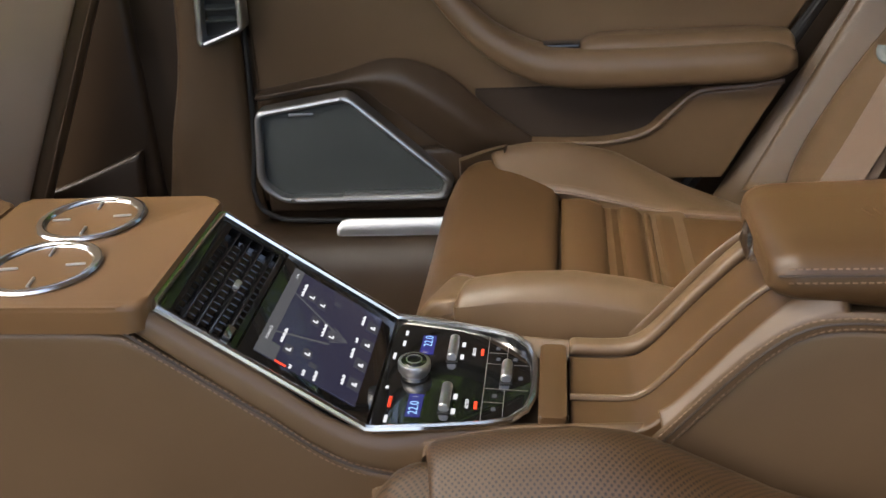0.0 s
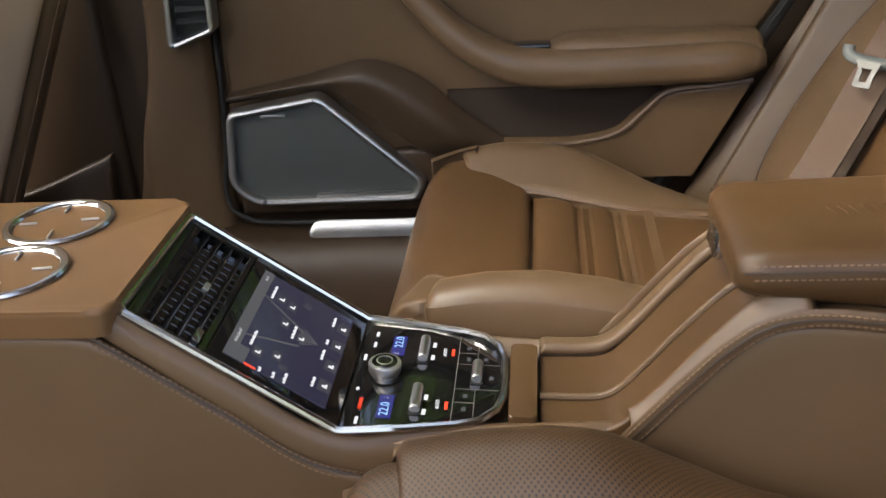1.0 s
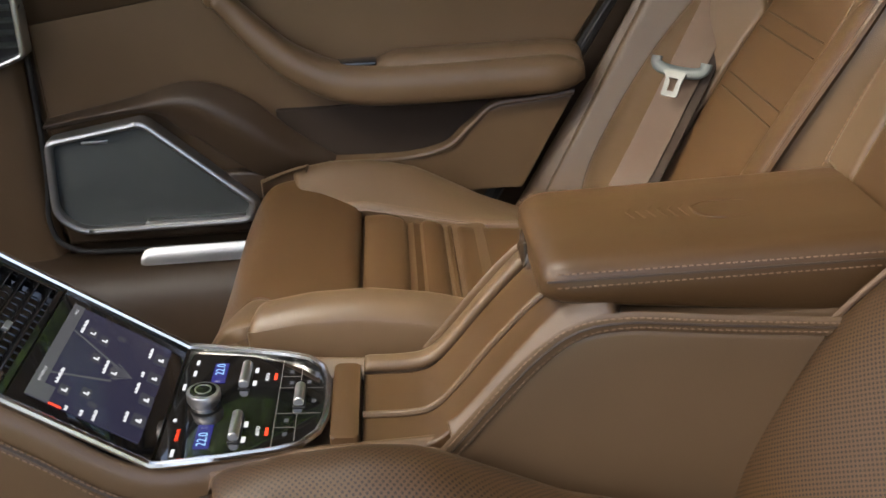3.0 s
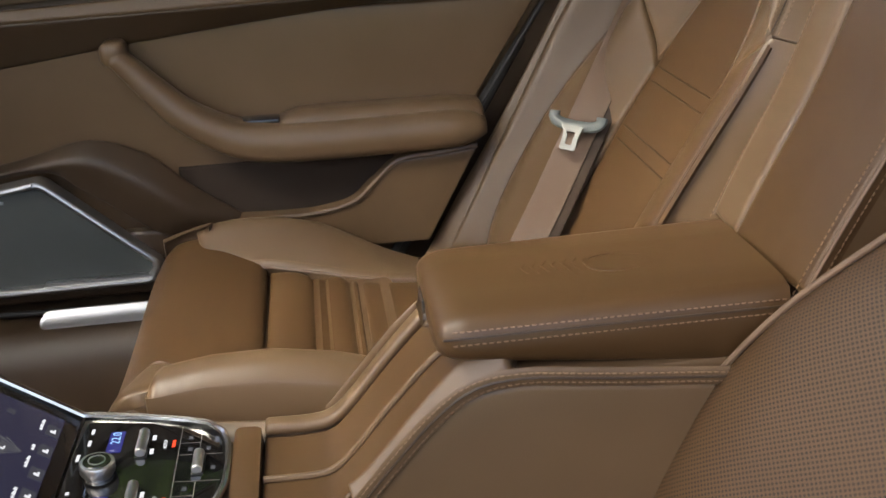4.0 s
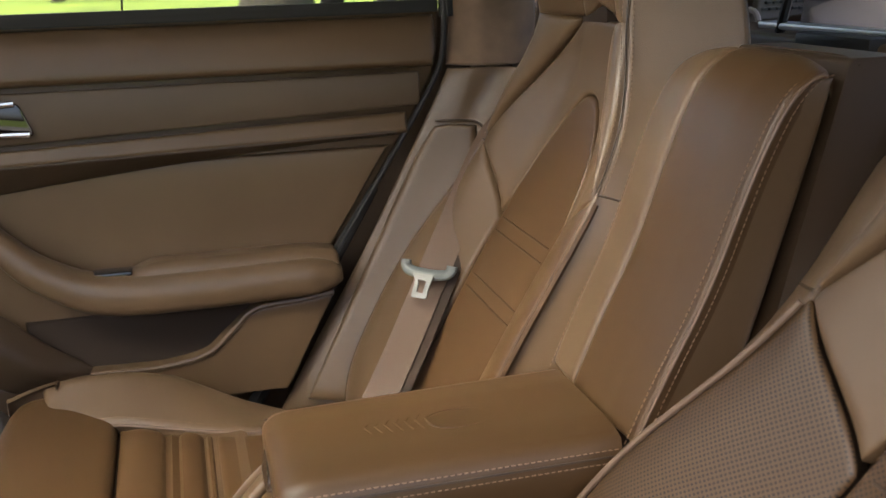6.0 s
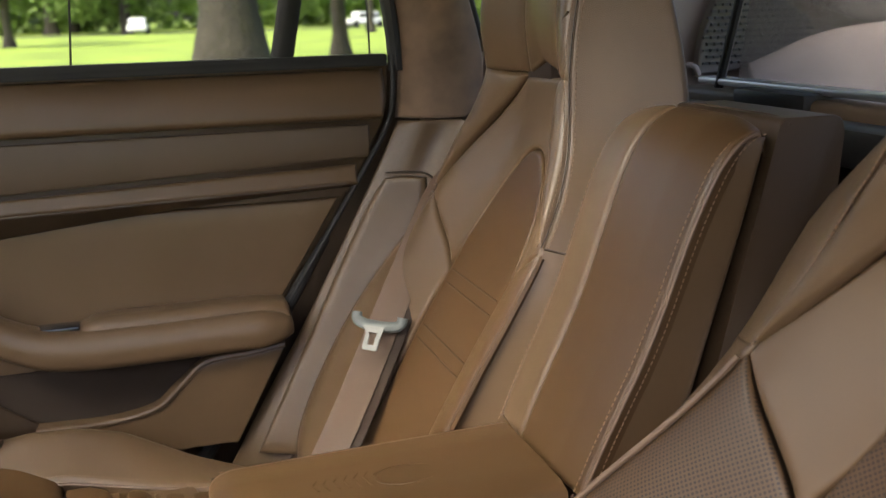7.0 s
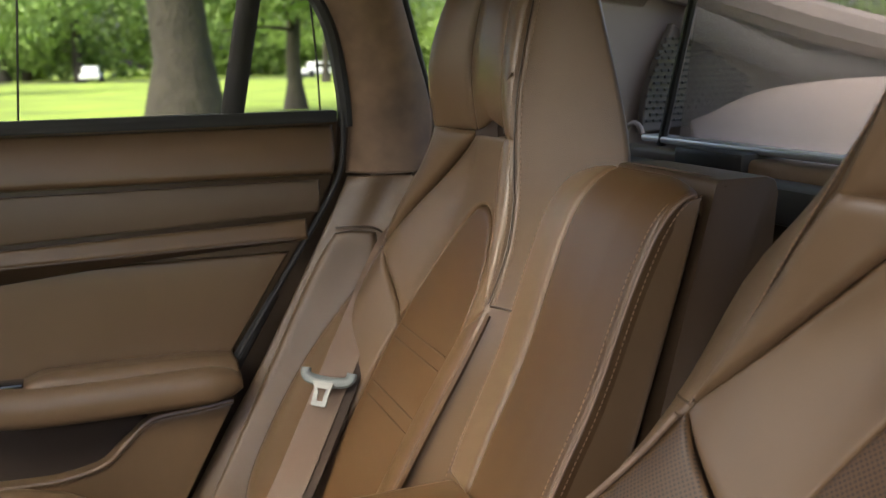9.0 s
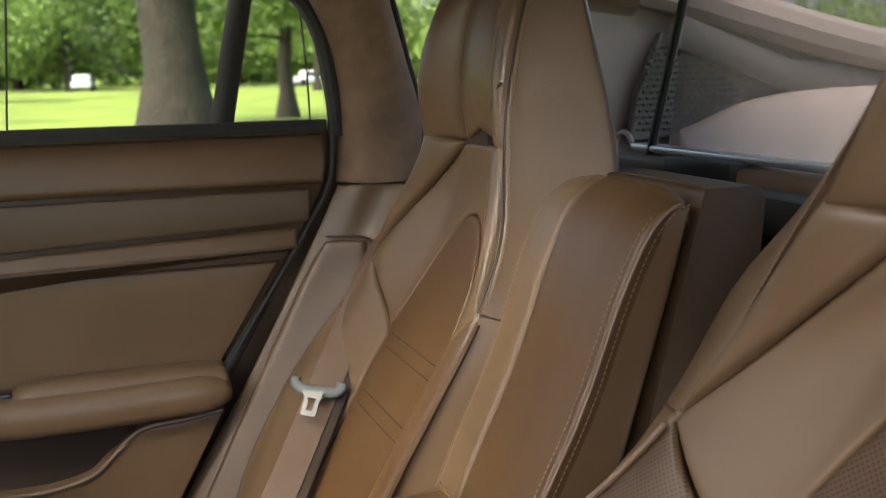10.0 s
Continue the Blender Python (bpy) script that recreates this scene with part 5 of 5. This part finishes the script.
for i in range(15):
    for j in range(14):
        x, z = 1.118 + 0.013 * i + 0.0065 * (j % 2), 0.903 + 0.0098 * j
        if z > 1.05 - (x - 1.16) * 0.55 or z < 0.895 + max(0, x - 1.2) * 0.45 or x < 1.10 + (z - 0.9) * 0.3:
            continue
        part("mesh_slot", block(x - 0.005, x + 0.005, 0.5868, 0.5925, z - 0.0019, z + 0.0019, 0), black_matt, rq)
part("wheel_arch", pad(patch([[(1.12, 0.42, 0.84), (1.4, 0.40, 0.80), (1.9, 0.38, 0.80)], [(1.15, 0.52, 0.895), (1.4, 0.50, 0.945), (1.9, 0.48, 0.95)], [(1.2, 0.60, 0.90), (1.4, 0.59, 0.955), (1.9, 0.58, 0.96)]]), (0, -0.6, 1), 16, 10, 0.01, 0.008), light_trim, rq)
part("dark_band", sweep([(1.17, 0.575, 1.06), (1.40, 0.585, 0.985), (1.72, 0.585, 0.955)], 0.026, 8, flat=0.35, up=(0, 1, 0)), grey_trim, rq)
part("frame_rail", sweep(line([(0.95, 0.60, 1.17), (1.2, 0.60, 1.115), (1.5, 0.58, 1.04), (1.9, 0.55, 0.965)], 20), 0.036, 10), light_trim, rq)
part("belt_guide", sweep([(1.02 + 0.0 * i, 0.47 + 0.022 * math.cos(i * 0.33), 0.892 + 0.018 * math.sin(i * 0.33)) for i in range(10)], 0.004, 8), light_trim, rq)
blind = thing("roller_blind", "raised grey mesh roller blind across the tailgate glass", "roller blind", (1.1, 0, 0.9))
part("blind_post", sweep([(1.005, 0.375, 0.885), (1.012, 0.345, 1.0), (1.02, 0.315, 1.12), (1.03, 0.29, 1.2)], 0.0062, 8), rubber, blind)
part("blind_top", block(0.99, 1.03, -0.5, 0.36, 1.17, 1.19, 0.004), black_matt, blind)
part("shade_dot", sweep([(1.0, 0.36, 1.17), (1.0, 0.42, 1.15), (1.0, 0.44, 1.12)], 0.03, 8), black_matt, blind)
part("blind_backing", block(0.98, 1.0, -0.58, 0.58, 0.60, 0.84, 0.004), leather_dark, shelf)
mesh_m, mn, ml, mb = material("blind mesh")
mb.inputs["Base Color"].default_value = (0.36, 0.35, 0.34, 1)
mb.inputs["Roughness"].default_value = 0.8
weave = mn.new("ShaderNodeTexNoise")
weave.inputs["Scale"].default_value = 500
wr = ramp(mn, [(0.3, (0.30, 0.30, 0.30)), (0.7, (0.52, 0.52, 0.52))])
ml.new(weave.outputs["Fac"], wr.inputs["Fac"])
ml.new(wr.outputs["Color"], mb.inputs["Alpha"])
part("blind_cloth", prism([(-0.55, 0.897), (0.35, 0.897), (0.30, 1.18), (-0.55, 1.18)], (1.018, 0, 0), (0, 1, 0), (0, 0, 1), 0.0006, 0), mesh_m, blind, "fine grey mesh cloth")

# ---------------------------------------------------------------- near side of the shell, out of view
shell = thing("body_shell", "car body shell with trimmed doors round the cabin", "car body", (0.2, 0, -0.1), kind="structure")
part("near_sill", block(-0.6, 0.6, -0.74, -0.64, 0.0, 0.24, 0.02), leather_dark, shell)
part("near_rear_pillar", pad(patch([[(0.62, -0.72, 0.25), (0.95, -0.72, 0.25)], [(0.85, -0.72, 0.83), (1.05, -0.70, 0.83)], [(0.80, -0.62, 1.2), (1.0, -0.60, 1.2)]]), (0, 1, 0), 8, 12, 0.01, 0.01, back=0.05), suede, shell)
part("near_front_pillar", pad(patch([[(-0.55, -0.74, 0.2), (-0.38, -0.74, 0.2)], [(-0.45, -0.74, 0.6), (-0.38, -0.74, 0.6)], [(-0.44, -0.62, 1.2), (-0.38, -0.62, 1.2)]]), (0, 1, 0), 8, 12, 0.01, 0.01, back=0.05), leather_dark, shell)
ROOFS = ((-1.15, 1.1, 0.22, 0.68), (-1.15, 1.1, -0.68, -0.22), (0.34, 1.1, -0.225, 0.225), (-1.15, -0.77, -0.225, 0.225))
part("outer_roof", joined(*[pad(roof_sheet(*r), (0, 0, 1), 10, 6, 0.02, 0.01, back=0.02) for r in ROOFS]), white_paint, shell).location.z = 0.07
# added dark sheet that stops light leaking through the door gaps
part("gap_backing", block(-1.55, 0.95, 0.765, 0.79, 0.0, 0.915, 0.004), leather_dark, shell)
part("far_front_door", block(-1.5, -0.545, 0.745, 0.79, 0.0, 0.90, 0.012, 3), leather_dark, shell)
part("near_front_door", block(-1.5, -0.545, -0.79, -0.745, 0.0, 0.90, 0.012, 3), leather_dark, shell)
# unseen door, added and swung open to set the low side light
part("unseen_near_door", moved(block(0.0, 1.10, -0.03, 0.03, 0.0, 0.92, 0.02, 3), pose(-0.46, -0.80, 0, 0, 0, -72)), leather_brown, shell)
part("dashboard", block(-1.75, -1.5, -0.72, 0.72, 0.0, 0.72, 0.04, 3), leather_dark, shell)
part("far_flank", block(-1.7, 0.9, 0.80, 0.86, -0.2, 0.9, 0.02), white_paint, shell)
part("tail_floor", block(0.75, 2.4, -0.74, 0.74, 0.0, 0.06, 0.01), carpet, shell)
part("tail_wall", block(2.3, 2.36, -0.74, 0.74, 0.0, 0.82, 0.01), light_trim, shell)

# ---------------------------------------------------------------- outside
def tree(x, y, r, h, seed, label, crown=900, low=3.4, spread=3.5):
    rnd = random.Random(seed)
    t = thing("tree", label, "tree", (x, y, -0.42), group="park trees")
    base = Vector((x, y, -0.42))
    lean = Vector((rnd.uniform(-0.03, 0.03), rnd.uniform(-0.03, 0.03), 1))
    pts = [base + lean * (h * i / 10) + Vector((rnd.uniform(-1, 1), rnd.uniform(-1, 1), 0)) * r * 0.12 for i in range(11)]
    bms = [sweep(pts, r, 14, up=(1, 0, 0), taper=lambda f: (1 - 0.75 * f) * (1 + 0.6 * max(0, 0.08 - f) * 12))]
    tips = []
    for k in range(9):
        p0 = pts[3 + k % 7]
        a = rnd.uniform(0, 6.28)
        d = Vector((math.cos(a), math.sin(a), rnd.uniform(0.05, 0.5)))
        q = [p0 + d * (spread * f) + Vector((0, 0, -0.5 * f * f)) for f in (0, 0.35, 0.7, 1.0)]
        tips.append(q)
        bms.append(sweep(q, r * 0.28, 6, taper=lambda f: 1 - 0.8 * f))
    part("trunk", joined(*bms), bark, t)
    bm = bmesh.new()
    for k in range(crown):
        q = rnd.choice(tips)
        c = q[rnd.choice((1, 2, 2, 3, 3))] + Vector((rnd.gauss(0, 0.9), rnd.gauss(0, 0.9), rnd.gauss(0, 0.7))) * (spread / 3.2)
        if c.z < low:
            c.z = low + rnd.uniform(0, 0.35) * h
        s = rnd.uniform(0.05, 0.15) * (spread / 3.2)
        u = Vector((rnd.gauss(0, 1), rnd.gauss(0, 1), rnd.gauss(0, 1))).normalized()
        v = u.orthogonal().normalized()
        w = u.cross(v)
        vs = [bm.verts.new(c + v * (s * math.cos(a)) + w * (s * 0.7 * math.sin(a)) + u * (0.25 * s * math.cos(2 * a))) for a in (0, 1.05, 2.1, 3.14, 4.2, 5.25)]
        bm.faces.new(vs)
    part("crown", bm, leaf_mat, t, sharp=0)
    return t


tree(2.02, 16.2, 0.52, 15.0, 3, "large old tree with a grey trunk on the lawn", 14000, 4.2, 6.5)
t2 = tree(6.75, 30.0, 0.26, 8.0, 5, "slim young tree on the lawn", 5000, 2.2)
far = tree(-6.0, 108.0, 0.6, 11.0, 7, "leafy park tree at the far edge of the lawn", 9000, 1.6, 5.5)
rnd = random.Random(11)
for k in range(15):
    copy_thing(far, pose(-40 + 8.5 * k + rnd.uniform(-2, 2), 106 + rnd.uniform(-6, 12), -0.42 - rnd.uniform(0, 1.5), 0, 0, rnd.uniform(0, 360)))
for k in range(3):
    copy_thing(t2, pose((-5.5, 17.5, 34.0)[k], (60, 70, 62)[k], -0.42, 0, 0, 70 * k))
# hedge line under the far trees
bm = bmesh.new()
rnd = random.Random(21)
for k in range(26000):
    c = Vector((rnd.uniform(-90, 150), 128 + rnd.uniform(-4, 4), 0))
    c.z = -0.42 + abs(rnd.gauss(0, 1.0)) * (6.5 + 2.6 * math.sin(c.x * 0.23) + 1.2 * math.sin(c.x * 0.71))
    s = rnd.uniform(0.25, 0.65)
    u = Vector((rnd.gauss(0, 1), rnd.gauss(0, 1), rnd.gauss(0, 1))).normalized()
    v = u.orthogonal().normalized(); w = u.cross(v)
    bm.faces.new([bm.verts.new(c + v * (s * math.cos(a)) + w * (s * 0.7 * math.sin(a))) for a in (0, 1.26, 2.51, 3.77, 5.03)])
tagged(part("woodland", bm, leaf_mat, sharp=0), "dense green woodland edge behind the lawn", "woodland", kind="stuff")


def car(x, y, ang):
    c = thing("parked_car", "small white car parked far across the lawn", "car", (x, y, -0.42), group="parked cars")
    m = pose(x, y, -0.42, 0, 0, ang)
    part("body", moved(block(-2.1, 2.1, -0.85, 0.85, 0.3, 0.85, 0.12, 3), m), white_paint, c)
    cab = block(-1.1, 1.2, -0.75, 0.75, 0.85, 1.45, 0.18, 3)
    part("cabin", moved(cab, m), white_paint, c)
    for sg in (-1, 1):
        part("side_glass", moved(block(-0.9, 1.0, sg * 0.752 - 0.006, sg * 0.752 + 0.006, 0.95, 1.32, 0.004), m), black_gloss, c)
        for wx in (-1.3, 1.3):
            part("wheel", moved(lathe([(0.0, 0), (0.3, 0.0), (0.32, 0.03), (0.32, 0.17), (0.3, 0.2), (0.0, 0.2)], (wx, sg * 0.8 - 0.1, 0.32), (0, 1, 0), 20), m), rubber, c)
    return c


car(2.1, 95.0, 84)
car(23.2, 96.0, 12)
tagged(part("pavement", block(-120, 150, 92.5, 98.0, -0.46, -0.40, 0.01), asphalt), "narrow asphalt park drive across the lawn", "park drive", kind="structure")
